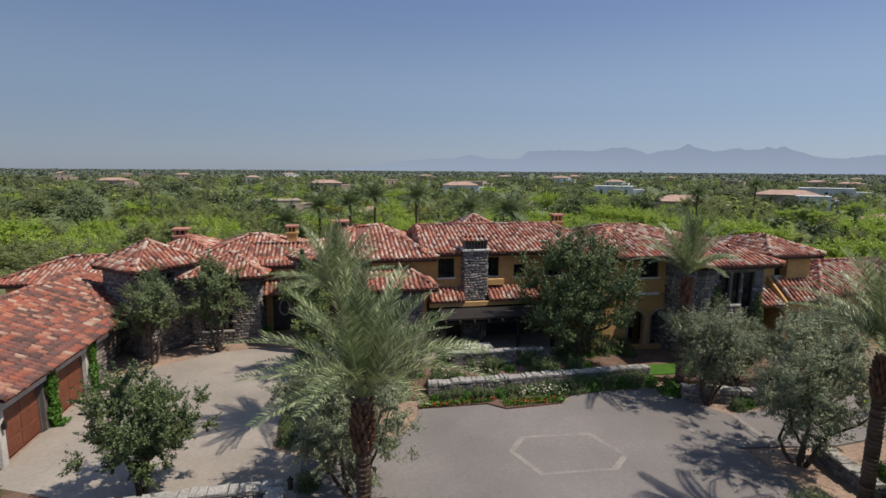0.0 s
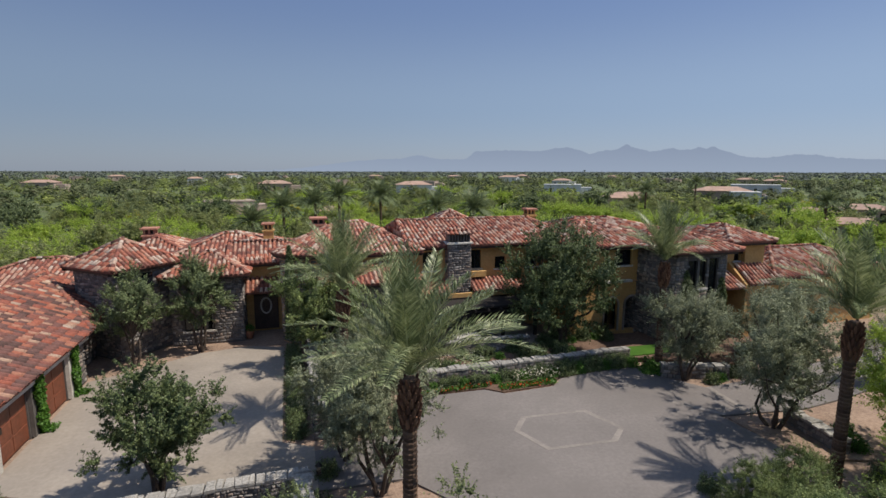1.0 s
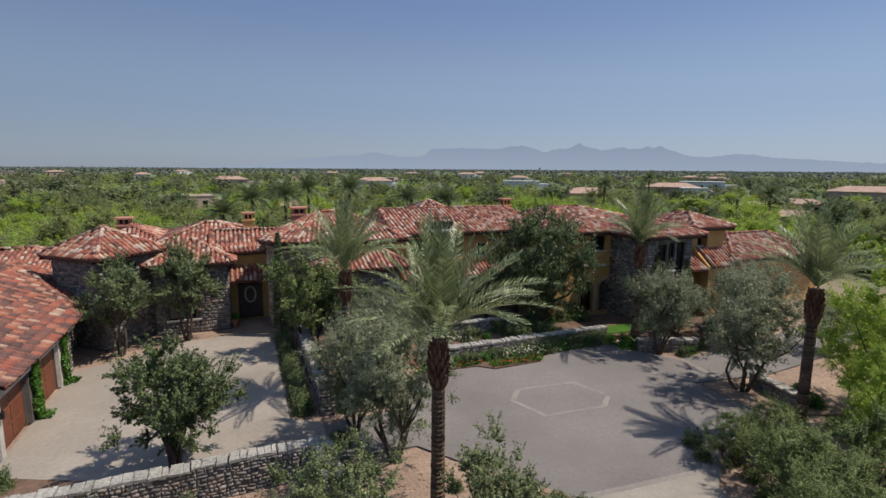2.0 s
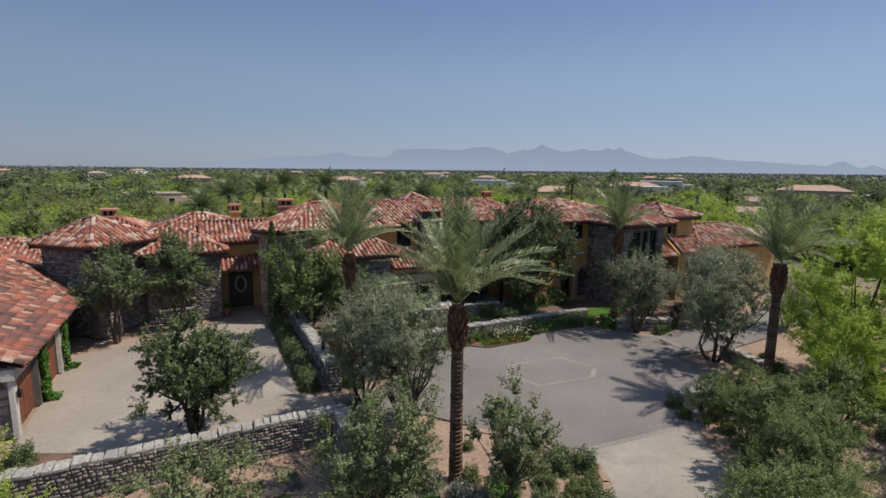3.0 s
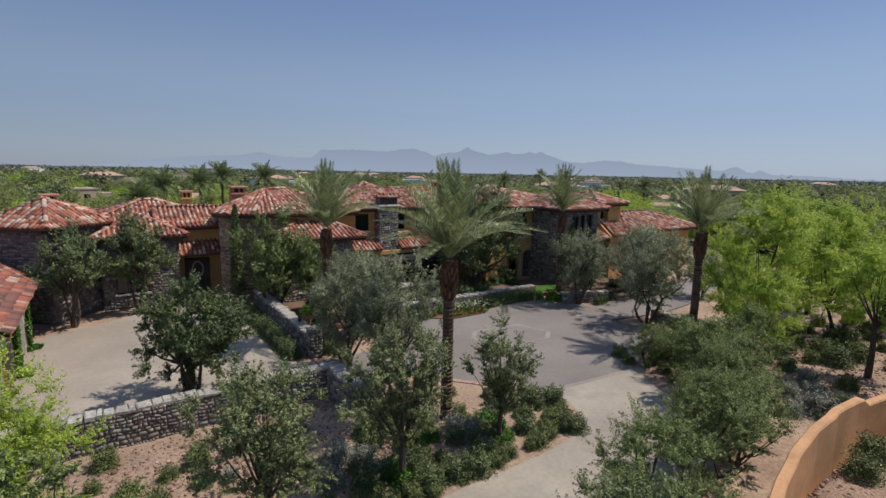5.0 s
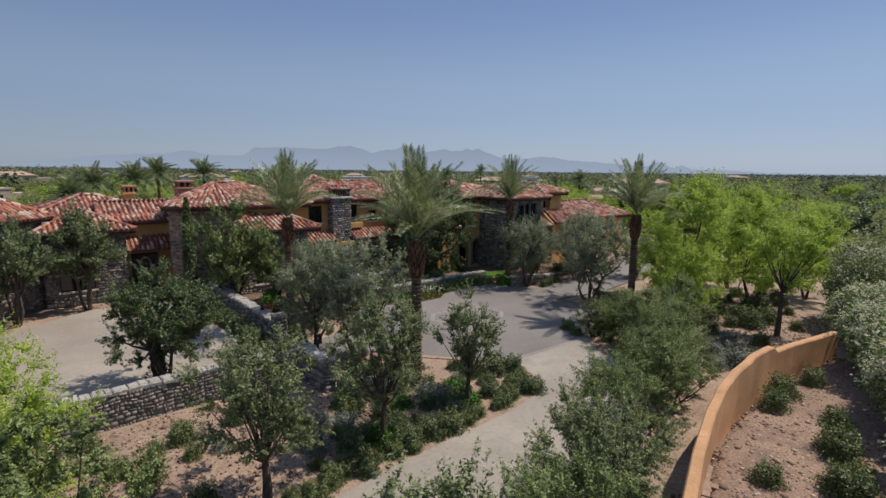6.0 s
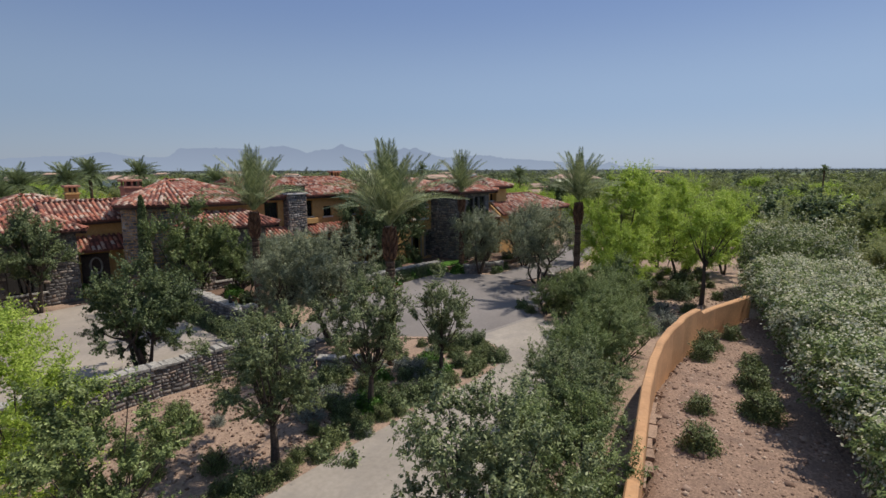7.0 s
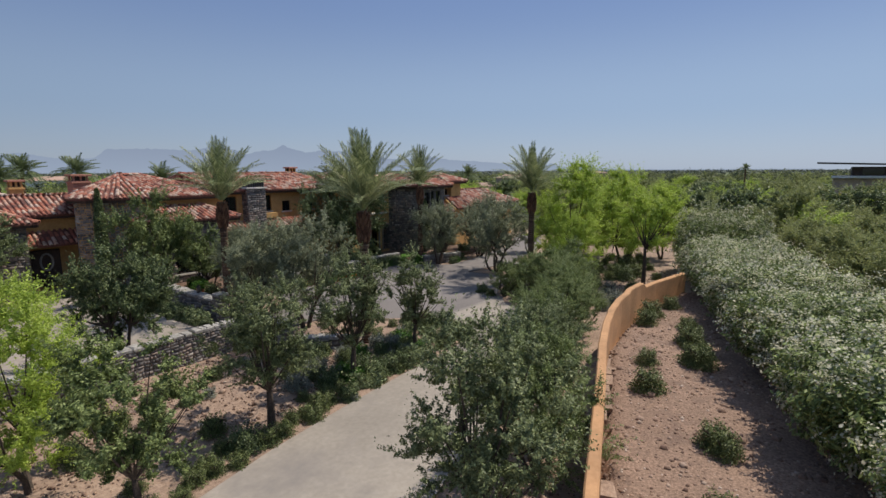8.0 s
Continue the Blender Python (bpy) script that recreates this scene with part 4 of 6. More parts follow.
def chimney(x, y, w, z0, z1, mat, label):
    """A square stack with a corbelled band, vents and a tile cap."""
    c = part("chimney", Build().box(x - w / 2, x + w / 2, y - w / 2, y + w / 2, -0.06, z1 - 0.55), mat, villa, label)
    part("corbel", Build().box(x - w / 2 - 0.09, x + w / 2 + 0.09, y - w / 2 - 0.09, y + w / 2 + 0.09, z1 - 0.75, z1 - 0.62, 0.02), mat, c)
    for sx in (-1, 0, 1):
        for sy in (-1, 1):
            part("vent_pier", Build().box(x + sx * w * 0.38 - 0.07, x + sx * w * 0.38 + 0.07, y + sy * w * 0.38 - 0.07, y + sy * w * 0.38 + 0.07, z1 - 0.55, z1 - 0.16), mat, c)
    # solid dark block, coloured as the shade inside the vents
    part("flue_shade", Build().box(x - w * 0.3, x + w * 0.3, y - w * 0.3, y + w * 0.3, z1 - 0.55, z1 - 0.16), M_DARK, c)
    part("cap", Build().box(x - w / 2 - 0.12, x + w / 2 + 0.12, y - w / 2 - 0.12, y + w / 2 + 0.12, z1 - 0.16, z1, 0.03), M_TILE, c, "clay tile cap")
    return c


chimney(-4.5, 46.8, 0.85, 5.0, 7.95, M_STUCCO, "ochre stucco chimney with a tile cap")
chimney(-0.2, 46.6, 1.3, 6.4, 8.35, M_TILE, "square brick-red chimney")
chimney(-14.2, 48.4, 1.05, 6.0, 7.65, M_TILE, "short red chimney")
chimney(19.3, 43.5, 0.9, 7.0, 9.0, M_STUCCO, "ochre stucco chimney")

# right part of the range, set forward, with arches
def shed(x0, x1, y0, y1, z0, z1):
    """A single slope of tiles falling to the south."""
    b = Build().add([(x0, y0, z0), (x1, y0, z0), (x1, y1, z1), (x0, y1, z1), (x0, y0, z0 - 0.14), (x1, y0, z0 - 0.14), (x1, y1, z1 - 0.14), (x0, y1, z1 - 0.14)],
                    [(0, 1, 2, 3), (4, 7, 6, 5), (0, 4, 5, 1), (1, 5, 6, 2), (0, 3, 7, 4)])
    ob = part("shed_roof", b, M_DECK, villa, "sloping clay tile roof")
    org, ax = roof_plane(rs, [(x0, y0, z0), (x1, y0, z0), (x1, y1, z1), (x0, y1, z1)])
    A = tiles_array(rs, org, ax)
    part("tiles", quick_mesh("tiles", A.reshape(-1, 3), (np.arange(len(A))[:, None, None] * len(TILE_V) + TILE_F[None]).reshape(-1, 4), M_TILE, True), None, ob, kind="stuff")
    return ob


def arch_head(a, b, z0, z1, y0, y1):
    """Wall above a round arch, filling the top of a square opening."""
    m, r = (a + b) / 2, (b - a) / 2
    k = (z1 - z0) / r
    ang = np.linspace(0, math.pi, 13)
    bd = Build()
    for t0, t1 in zip(ang[:-1], ang[1:]):
        p = [(m - r * math.cos(t), z0 + r * k * 0.94 * math.sin(t)) for t in (t0, t1)]
        vs = [(p[0][0], y, p[0][1]) for y in (y0, y1)] + [(p[1][0], y, p[1][1]) for y in (y0, y1)] + [(p[1][0], y, z1) for y in (y0, y1)] + [(p[0][0], y, z1) for y in (y0, y1)]
        bd.add(vs, [(0, 2, 4, 6), (1, 7, 5, 3), (0, 1, 3, 2)])
    return bd


ARCHES = [(20.05, 21.35), (21.85, 23.2), (23.65, 24.95)]
holes = [(20.86, 22.3, 5.4, 6.6, "s")] + [(a, b, 0.3, 3.0, "s") for a, b in ARCHES]
wall_block("wall", villa, 17.6, 25.8, 32.0, 40.0, -0.06, 6.95, M_STUCCO, holes)
window(villa, 20.86, 22.3, 32.0, 5.4, 6.6)
part("ledge", Build().box(20.0, 22.3, 31.7, 31.99, 4.12, 4.3, 0.03), M_PALE, villa, "pale stone ledge")
part("string_course", Build().box(17.6, 25.0, 31.9, 31.99, 4.12, 4.2), M_TAN, villa)
for a, b in ARCHES:
    m, r = (a + b) / 2, (b - a) / 2
    part("arch_wall", arch_head(a, b, 2.3, 3.0, 32.004, 32.346), M_STUCCO, villa)
    ar = Build().tube([(m - r, 31.97, 0.3), (m - r, 31.97, 2.3)] + [(m - r * math.cos(t), 31.97, 2.3 + 0.68 * math.sin(t)) for t in np.linspace(0.2, math.pi - 0.2, 9)] + [(m + r, 31.97, 2.3), (m + r, 31.97, 0.3)], [0.09] * 13, 6)
    w = part("arch", ar, M_RUBBLE, villa, "brown stone arch")
    # near-black sheet set back in the opening, imitating its shaded depth
    part("arch_shade", Build().box(a, b, 33.3, 33.34, 0.3, 3.0), M_GLASS, w)
roof(villa, rect(16.8, 26.4, 31.4, 41.0), [(20.6, 36.4), (21.2, 37.4)], 7.0, 8.3, 41, label="hipped roof of red clay tiles")
wall_block("wall", villa, 19.5, 30.0, 34.5, 44.0, -0.06, 6.95, M_STUCCO)
roof(villa, rect(19.0, 30.6, 34.0, 44.6), [(22.0, 39.8), (25.0, 39.4)], 7.0, 8.3, 47, label="hipped roof of red clay tiles")

# right stone wing with tall dark windows between stone piers
holes = [(23.95, 24.75, 1.2, 6.3, "s"), (24.95, 25.55, 4.3, 6.4, "s"), (25.75, 26.55, 1.2, 6.4, "s")]
wall_block("wall", villa, 22.9, 27.3, 27.95, 34.5, -0.06, 6.85, M_MORTAR, holes)
part("wing_stone", stones_mesh("wing_stone", stone_box(rs, 22.9, 27.3, 27.95, 34.5, 0, 6.8, 0.3, "sew", [(0.98, 1.92, 1.1, 6.4), (1.98, 2.72, 4.2, 6.5), (2.78, 3.72, 1.1, 6.5)])), None, villa, "grey stone wing", "stuff")
for a, b, c, d, s in holes:
    window(villa, a, b, 27.95, c, d, bars=0)
roof(villa, rect(22.2, 28.25, 27.4, 35.6), [(25.2, 30.9), (25.4, 32.2)], 7.0, 8.1, 42, label="hipped roof of red clay tiles")
# set-back link with a small window, and the ochre box beside it
wall_block("wall", villa, 27.3, 30.3, 29.6, 36.0, -0.06, 7.2, M_STUCCO, [(29.68, 30.22, 5.75, 6.5, "s")])
window(villa, 29.68, 30.22, 29.6, 5.75, 6.5, bars=0)
wall_block("wall", villa, 30.3, 32.15, 29.2, 35.0, -0.06, 7.25, M_STUCCO)
roof(villa, rect(28.3, 32.75, 28.65, 36.0), [(30.6, 31.5), (30.8, 32.4)], 7.32, 8.2, 43, label="hipped roof of red clay tiles")
wall_block("wall", villa, 29.35, 32.1, 27.95, 29.18, -0.06, 4.32, M_STUCCO)
part("verge", Build().add([(29.12, 27.8, 4.3), (29.34, 27.8, 4.3), (29.34, 29.58, 5.7), (29.12, 29.58, 5.7), (29.12, 27.8, -0.06), (29.34, 27.8, -0.06), (29.34, 29.58, -0.06), (29.12, 29.58, -0.06)],
                          [(0, 1, 2, 3), (0, 4, 5, 1), (0, 3, 7, 4), (1, 5, 6, 2)]), M_STUCCO, villa)
shed(6.15, 8.7, 34.9, 36.45, 3.45, 4.15)
shed(29.36, 32.35, 27.6, 29.17, 4.35, 5.5)
shed(27.35, 29.05, 27.75, 29.5, 4.15, 5.05)
# added dark panel; the shade of an opening is in its colour
part("side_opening_shade", Build().box(27.6, 28.9, 29.5, 29.58, 0.0, 2.9, 0.02), M_DARKWOOD, villa, "dark panel standing for a shaded side opening")
# long low wing beyond
wall_block("wall", villa, 33.6, 45.2, 29.6, 36.4, -0.06, 4.3, M_STUCCO)
roof(villa, rect(33.0, 45.8, 28.8, 37.2), [(36.6, 32.6), (41.8, 32.6)], 4.4, 6.05, 44, label="long hipped roof of red clay tiles")

# ---- garden walls ----
wall_rng = np.random.default_rng(61)


def garden_wall(name, p, q, z0, z1, th, size, label, single=0, proud=0.05):
    """A dry-laid stone wall with pale uneven cap stones; the first stones are pieces of their own."""
    p, q = Vector(p), Vector(q)
    d = (q - p)
    L = d.length
    d /= L
    n = Vector((d.y, -d.x))
    core = Build().prism([tuple(p), tuple(q), tuple(q - n * th), tuple(p - n * th)], z0, z1 - 0.05)
    w = solid(name, core, M_MORTAR, label, kind="structure")
    front = stone_face(wall_rng, (*p, z0), (*d, 0), (0, 0, 1), (*n, 0), L, z1 - z0 - 0.04, size, proud)[0]
    back = stone_face(wall_rng, (*(q - n * th), z0), (*-d, 0), (0, 0, 1), (*-n, 0), L, z1 - z0 - 0.04, size, 0.05)[0]
    ends = [stone_face(wall_rng, (*(p - n * th), z0), (*n, 0), (0, 0, 1), (*-d, 0), th, z1 - z0 - 0.04, size, 0.05)[0],
            stone_face(wall_rng, (*q, z0), (*-n, 0), (0, 0, 1), (*d, 0), th, z1 - z0 - 0.04, size, 0.05)[0]]
    q5 = np.array([(4, 5, 6, 7), (0, 1, 5, 4), (1, 2, 6, 5), (2, 3, 7, 6), (3, 0, 4, 7)])
    if single:
        for s in front[-single:]:
            ob = new("stone", quick_mesh("stone", s, q5, M_STONE_OB))
            ob.parent = w
        front = front[:-single]
    part("stones", stones_mesh("stones", [f for f in (front, back, *ends) if len(f)]), None, w, kind="stuff")
    x = -0.04
    while x < L:
        cw = min(wall_rng.uniform(0.16, 0.5), L + 0.04 - x)
        if cw < 0.08:
            break
        h = wall_rng.uniform(0.03, 0.13)
        a, b = p + d * (x + 0.012), p + d * (x + cw - 0.012)
        o = n * wall_rng.uniform(-0.02, 0.10)
        i = n * (th + wall_rng.uniform(0.02, 0.08))
        c = Build()
        base = [v + Vector(wall_rng.uniform(-0.035, 0.035, 2)) for v in (a + o, b + o, b - i, a - i)]
        cen = (a + b - n * th) / 2
        c.add([(*v, z1 - 0.06) for v in base] + [(*v, z1 + h * wall_rng.uniform(0.2, 0.75)) for v in base] + [(*(cen + (v - cen) * wall_rng.uniform(0.68, 0.88)), z1 + h * wall_rng.uniform(0.8, 1.15)) for v in base],
              [(8, 9, 10, 11)] + [(k, (k + 1) % 4, 4 + (k + 1) % 4, 4 + k) for k in range(4)] + [(4 + k, 4 + (k + 1) % 4, 8 + (k + 1) % 4, 8 + k) for k in range(4)])
        part("cap_stone", c, M_CAP, w)
        x += cw
    return w


garden_wall("wall_court", (-14.6, 17.35), (-7.0, 17.5), -0.75, 1.26, 0.5, 0.195, "rough grey field stone wall with pale cap stones", 300)
garden_wall("wall_court_east", (-7.0, 17.5), (-2.4, 17.5), -0.4, 1.32, 0.5, 0.195, "rough grey field stone wall with pale cap stones")
garden_wall("wall_pier", (-2.3, 15.2), (-2.3, 17.6), -0.2, 1.36, 0.55, 0.32, "stone gate pier wall with pale cap")
garden_wall("wall_hedge", (-1.3, 22.6), (-1.3, 34.6), -0.1, 1.15, 0.6, 0.24, "stone wall with pale caps beside the court")
garden_wall("wall_hedge_end", (-1.95, 22.45), (-1.3, 22.45), -0.1, 1.5, 0.6, 0.28, "short stone wall end")
garden_wall("wall_terrace", (4.6, 26.6), (18.6, 26.75), -0.1, 0.85, 0.5, 0.22, "low stone terrace wall with a pale cap", proud=0.015)
garden_wall("wall_porch", (6.8, 30.5), (13.0, 30.2), 0.2, 1.15, 0.4, 0.22, "low curved stone porch wall", proud=0.015)
garden_wall("wall_gate", (20.9, 17.6), (20.4, 14.4), -0.1, 0.7, 0.5, 0.30, "low stone wall beside the drive")
garden_wall("wall_olive", (18.9, 23.9), (22.6, 22.6), -0.1, 0.75, 0.5, 0.30, "low stone wall under the olive")
garden_wall("wall_island", (-2.3, 15.1), (-0.8, 13.2), -0.1, 0.55, 0.4, 0.28, "low pale stone edging wall")


def tan_wall():
    """Curved plaster wall with a stepped, rounded top."""
    line = [(-12, -2.9), (-7.9, -1.5), (-5.7, -0.8), (-2.7, 0.15), (0.7, 1.28), (3.4, 2.05), (5.0, 2.4), (7.1, 2.72), (8.9, 2.82), (10.5, 2.76), (12.6, 2.5), (14.3, 2.15), (16.4, 1.75)]
    pts = []
    for (x0, y0), (x1, y1) in zip(line[:-1], line[1:]):
        for i in range(6):
            pts.append((x0 + (x1 - x0) * i / 6, y0 + (y1 - y0) * i / 6))
    pts.append(line[-1])
    b = Build()
    prof = []
    for i, (x, y) in enumerate(pts):
        q = Vector(pts[min(i + 1, len(pts) - 1)]) - Vector(pts[max(i - 1, 0)])
        n = Vector((-q.y, q.x)).normalized()
        top = 2.28 + 0.10 * (smooth(4.4, 5.2, x) + smooth(8.6, 9.1, x)) - 0.25 * smooth(10.8, 11.2, x)
        row = [(-0.15, -0.2), (-0.15, top - 0.05), (-0.11, top), (0.11, top), (0.15, top - 0.05), (0.15, -0.2)]
        prof.append([(x + n.x * o, y + n.y * o, z) for o, z in row])
    k = len(prof[0])
    b.add([p for r in prof for p in r], [(i * k + j, i * k + j + 1, (i + 1) * k + j + 1, (i + 1) * k + j) for i in range(len(prof) - 1) for j in range(k - 1)] +
          [tuple(range(k))[::-1], tuple(range((len(prof) - 1) * k, len(prof) * k))])
    return b


solid("wall_tan", tan_wall(), M_TAN, "curving tan stucco garden wall with a stepped top", kind="structure")


def footing():
    """A rough strip of pale rubble along the foot of the tan wall."""
    b = Build()
    rg2 = np.random.default_rng(77)
    pts = [(-12, -2.9), (-7.9, -1.5), (-5.7, -0.8), (-2.7, 0.15), (0.7, 1.28), (3.0, 1.95)]
    for (x0, y0), (x1, y1) in zip(pts[:-1], pts[1:]):
        d = Vector((x1 - x0, y1 - y0))
        L = d.length
        d /= L
        n = Vector((d.y, -d.x))
        s = 0.0
        while s < L:
            w = rg2.uniform(0.2, 0.55) if rg2.uniform() < 0.6 else rg2.uniform(0.5, 1.1)
            a = Vector((x0, y0)) + d * s + n * 0.16
            t = rg2.uniform(0.08, 0.5) * (0.5 + 0.5 * math.sin(s * 2.1 + x0) ** 2)
            q = [a, a + n * t, a + n * t * rg2.uniform(0.7, 1.1) + d * w * 0.95, a + d * w * 0.95]
            z = float(ground_z(a.x + n.x * 0.4, a.y + n.y * 0.4))
            if rg2.uniform() < 0.4:
                b.prism([tuple(p) for p in q], z - 0.1, z + rg2.uniform(0.03, 0.05))
            s += w
    return b


solid("trim_footing", footing(), M_SAND, "rough pale rubble strip at the foot of the tan wall", kind="structure")

# ---- porch and wall fittings ----
table = thing("stone_table", "pale stone table on the shaded front porch", "table", (8.9, 31.9, 0.3))
part("tabletop", Build().box(-0.95, 0.95, -0.5, 0.5, 0.66, 0.78, 0.03), M_PALE, table)
for x in (-0.55, 0.55):
    part("pier", Build().box(x - 0.16, x + 0.16, -0.32, 0.32, 0.0, 0.66, 0.02), M_PALE, table)
GBN = "benches of the stone table"
bench = thing("bench", "dark timber bench beside the stone table", "bench", (8.9, 31.1, 0.3), GBN)
part("seat", Build().box(-0.9, 0.9, -0.18, 0.18, 0.40, 0.47, 0.015), M_DARKWOOD, bench)
for x in (-0.7, 0.7):
    part("leg", Build().box(x - 0.06, x + 0.06, -0.16, 0.16, 0.0, 0.40), M_DARKWOOD, bench)
copy_thing(bench, Matrix.Translation((8.9, 32.65, 0.3)))
GL = "lanterns on the garden walls"


def lantern(x, y, z):
    t = thing("lantern", "small black iron lantern on the wall cap", "lantern", (x, y, z), GL)
    part("base", Build().box(-0.09, 0.09, -0.09, 0.09, 0, 0.06, 0.01), M_IRON, t)
    part("cage", Build().box(-0.08, 0.08, -0.08, 0.08, 0.06, 0.34, 0.01), M_GLASS, t)
    part("roof", Build().tube([(0, 0, 0.34), (0, 0, 0.40), (0, 0, 0.50)], [0.14, 0.09, 0.01], 6), M_IRON, t)


lantern(-1.6, 25.2, 1.26)
lantern(-2.0, 17.2, 1.47)
lantern(-1.6, 33.9, 1.26)
GPT = "terracotta pots by the court wall"


def pot(x, y, z, s=1.0):
    t = thing("flower_pot", "terracotta pot with a leafy plant", "pot", (x, y, z), GPT)
    part("pot", Build().tube([(0, 0, 0), (0, 0, 0.3 * s), (0, 0, 0.52 * s), (0, 0, 0.56 * s)], [0.17 * s, 0.27 * s, 0.31 * s, 0.27 * s], 14), M_POT, t)
    rg3 = np.random.default_rng(int(x * 10 + 400))
    d = rg3.normal(size=(420, 3))
    d[:, 2] = abs(d[:, 2])
    d /= np.linalg.norm(d, axis=1)[:, None]
    v, q = leaf_quads(rg3, d * rg3.uniform(0.3, 1, 420)[:, None] ** 0.5 * (0.36 * s, 0.36 * s, 0.5 * s) + (0, 0, 0.52 * s), 0.06, 0.45, 0, d)
    part("plant", quick_mesh("plant", v, q, M_IVY), None, t)


pot(-0.4, 27.6, 0.22, 1.3)
pot(0.5, 28.6, 0.22, 1.1)
pot(-5.9, 39.0, 0.0, 1.1)


def saguaro(x, y, h):
    t = thing("saguaro_cactus", "tall saguaro cactus with raised arms by the far field", "cactus", (x, y, 0))
    part("stem", Build().tube([(0, 0, -0.1), (0, 0, h * 0.5), (0, 0, h * 0.95), (0, 0, h)], [0.26, 0.32, 0.26, 0.1], 10), M_CACTUS, t)
    for sx, z0, z1 in ((-1, 0.4, 0.85), (1, 0.5, 0.8)):
        part("arm", Build().tube([(0, 0, h * z0), (sx * 0.6, 0, h * z0 + 0.15), (sx * 0.75, 0, h * z0 + 0.6), (sx * 0.75, 0, h * z1)], [0.18, 0.2, 0.2, 0.1], 8), M_CACTUS, t)


saguaro(76, 63, 7.0)
pole = thing("pole", "thin dark pole by the far field", "pole", (72, 61, 0))
part("shaft", Build().tube([(0, 0, -0.1), (0, 0, 5.0)], [0.09, 0.07], 7), M_IRON, pole)
part("head", Build().box(-0.2, 0.2, -0.12, 0.12, 5.0, 5.3, 0.03), M_IRON, pole)


# ---- plants ----
def tree(name, label, seed, w, z0, z1, leaves, size, mat, trunks=1, clumps=26, spread=0.3, trunk_r=0.11, aspect=0.45, droop=0.0, airy=0.45, flat=1.0, at=None, clump_r=0.135, low=0.35, high=0.3, twigs=13, crisp=1.5):
    """A tree at the origin: forked tapered trunk, limbs and a crown of many small leaves in uneven clumps."""
    rng = np.random.default_rng(seed)
    t = thing(name, label, "tree")
    cz, hz = (z0 + z1) / 2, (z1 - z0) / 2
    cen = []
    while len(cen) < clumps:
        d = rng.normal(size=3)
        d /= np.linalg.norm(d)
        r = rng.uniform(0.12, 0.95) ** 0.6
        p = np.array((d[0] * w / 2 * r, d[1] * w / 2 * r, cz + d[2] * hz * r * flat))
        k = 1 - low * max(0, -(p[2] - cz) / hz) - high * max(0, (p[2] - cz) / hz) ** 2
        p[:2] *= k * rng.uniform(0.75, 1.2)
        cen.append(p)
    cen = np.array(cen)
    rad = rng.uniform(0.5, 1.4, clumps) * clump_r * w * 0.9
    b = Build()
    fork = z0 * rng.uniform(0.75, 1.0) + 0.15 * hz
    tops = []
    for k in range(trunks):
        a = 2 * math.pi * k / trunks + rng.uniform(0, 1)
        s = 0.0 if trunks == 1 else spread
        base = np.array((math.cos(a) * 0.12, math.sin(a) * 0.12, -0.1)) if trunks > 1 else np.array((0, 0, -0.1))
        top = np.array((math.cos(a) * s * w * 0.5, math.sin(a) * s * w * 0.5, fork + rng.uniform(-0.1, 0.3) * hz))
        mid = (base + top) / 2 + rng.normal(0, 0.06, 3)
        r0 = trunk_r / math.sqrt(trunks) * 1.15
        b.tube([base, mid, top], [r0 * 1.25, r0, r0 * 0.72], 7)
        tops.append(top)
    for c in cen[:: max(1, clumps // 20)]:
        k = min(range(trunks), key=lambda i: np.linalg.norm(tops[i] - c))
        mid = (tops[k] * 0.5 + c * 0.5) + rng.normal(0, 0.05 * w * 0.3, 3)
        mid[2] -= 0.05 * hz
        b.tube([tops[k], mid, c], [trunk_r * 0.42, trunk_r * 0.26, trunk_r * 0.07], 5)
    part("trunk", b, M_BARK, t)
    pr = rad ** 2 / (rad ** 2).sum()
    which = rng.choice(clumps, leaves, p=pr)
    d = rng.normal(size=(leaves, 3))
    d /= np.linalg.norm(d, axis=1)[:, None]
    axis = cen - np.array((0, 0, z0 + 0.3 * hz))
    axis = axis / np.linalg.norm(axis, axis=1)[:, None] + rng.normal(0, 0.3, (clumps, 3))
    axis /= np.linalg.norm(axis, axis=1)[:, None]
    # each clump is a fan of twigs, and the leaves stand along them
    tw = rng.normal(size=(clumps, twigs, 3))
    tw /= np.linalg.norm(tw, axis=2)[:, :, None]
    tw = tw + axis[:, None] * 0.75 + (0, 0, 0.12 - 0.5 * droop)
    tw *= (rng.uniform(0.7, 1.35, (clumps, twigs)) * rad[:, None])[:, :, None]
    mine = tw[which, rng.integers(0, twigs, leaves)]
    f = rng.uniform(0, 1, leaves) ** (airy * 1.5)
    pos = cen[which] - axis[which] * (rad[which] * 0.35)[:, None] + mine * f[:, None]
    pos[:, 2] -= 0.10 * (droop + 0.3) * rad[which] * f ** 2
    pos += d * (rad[which] * (0.07 + 0.14 * (1 - f)))[:, None]
    # stray twigs beyond the clumps
    stray = rng.uniform(size=leaves) < 0.09
    pos[stray] += d[stray] * (rad[which][stray] * 0.35)[:, None] + (0, 0, 0.06)
    pos[:, 2] = np.maximum(pos[:, 2], 0.12)
    face = (pos - cen[which]) / rad[which][:, None] + 0.5 * (pos - np.array((0, 0, cz))) / np.array((w / 2, w / 2, hz))
    face = crisp * face / (np.linalg.norm(face, axis=1)[:, None] + 1e-6)
    v, q = leaf_quads(rng, pos, size, aspect, droop, face)
    part("crown", quick_mesh("crown", v, q, mat), None, t)
    return t


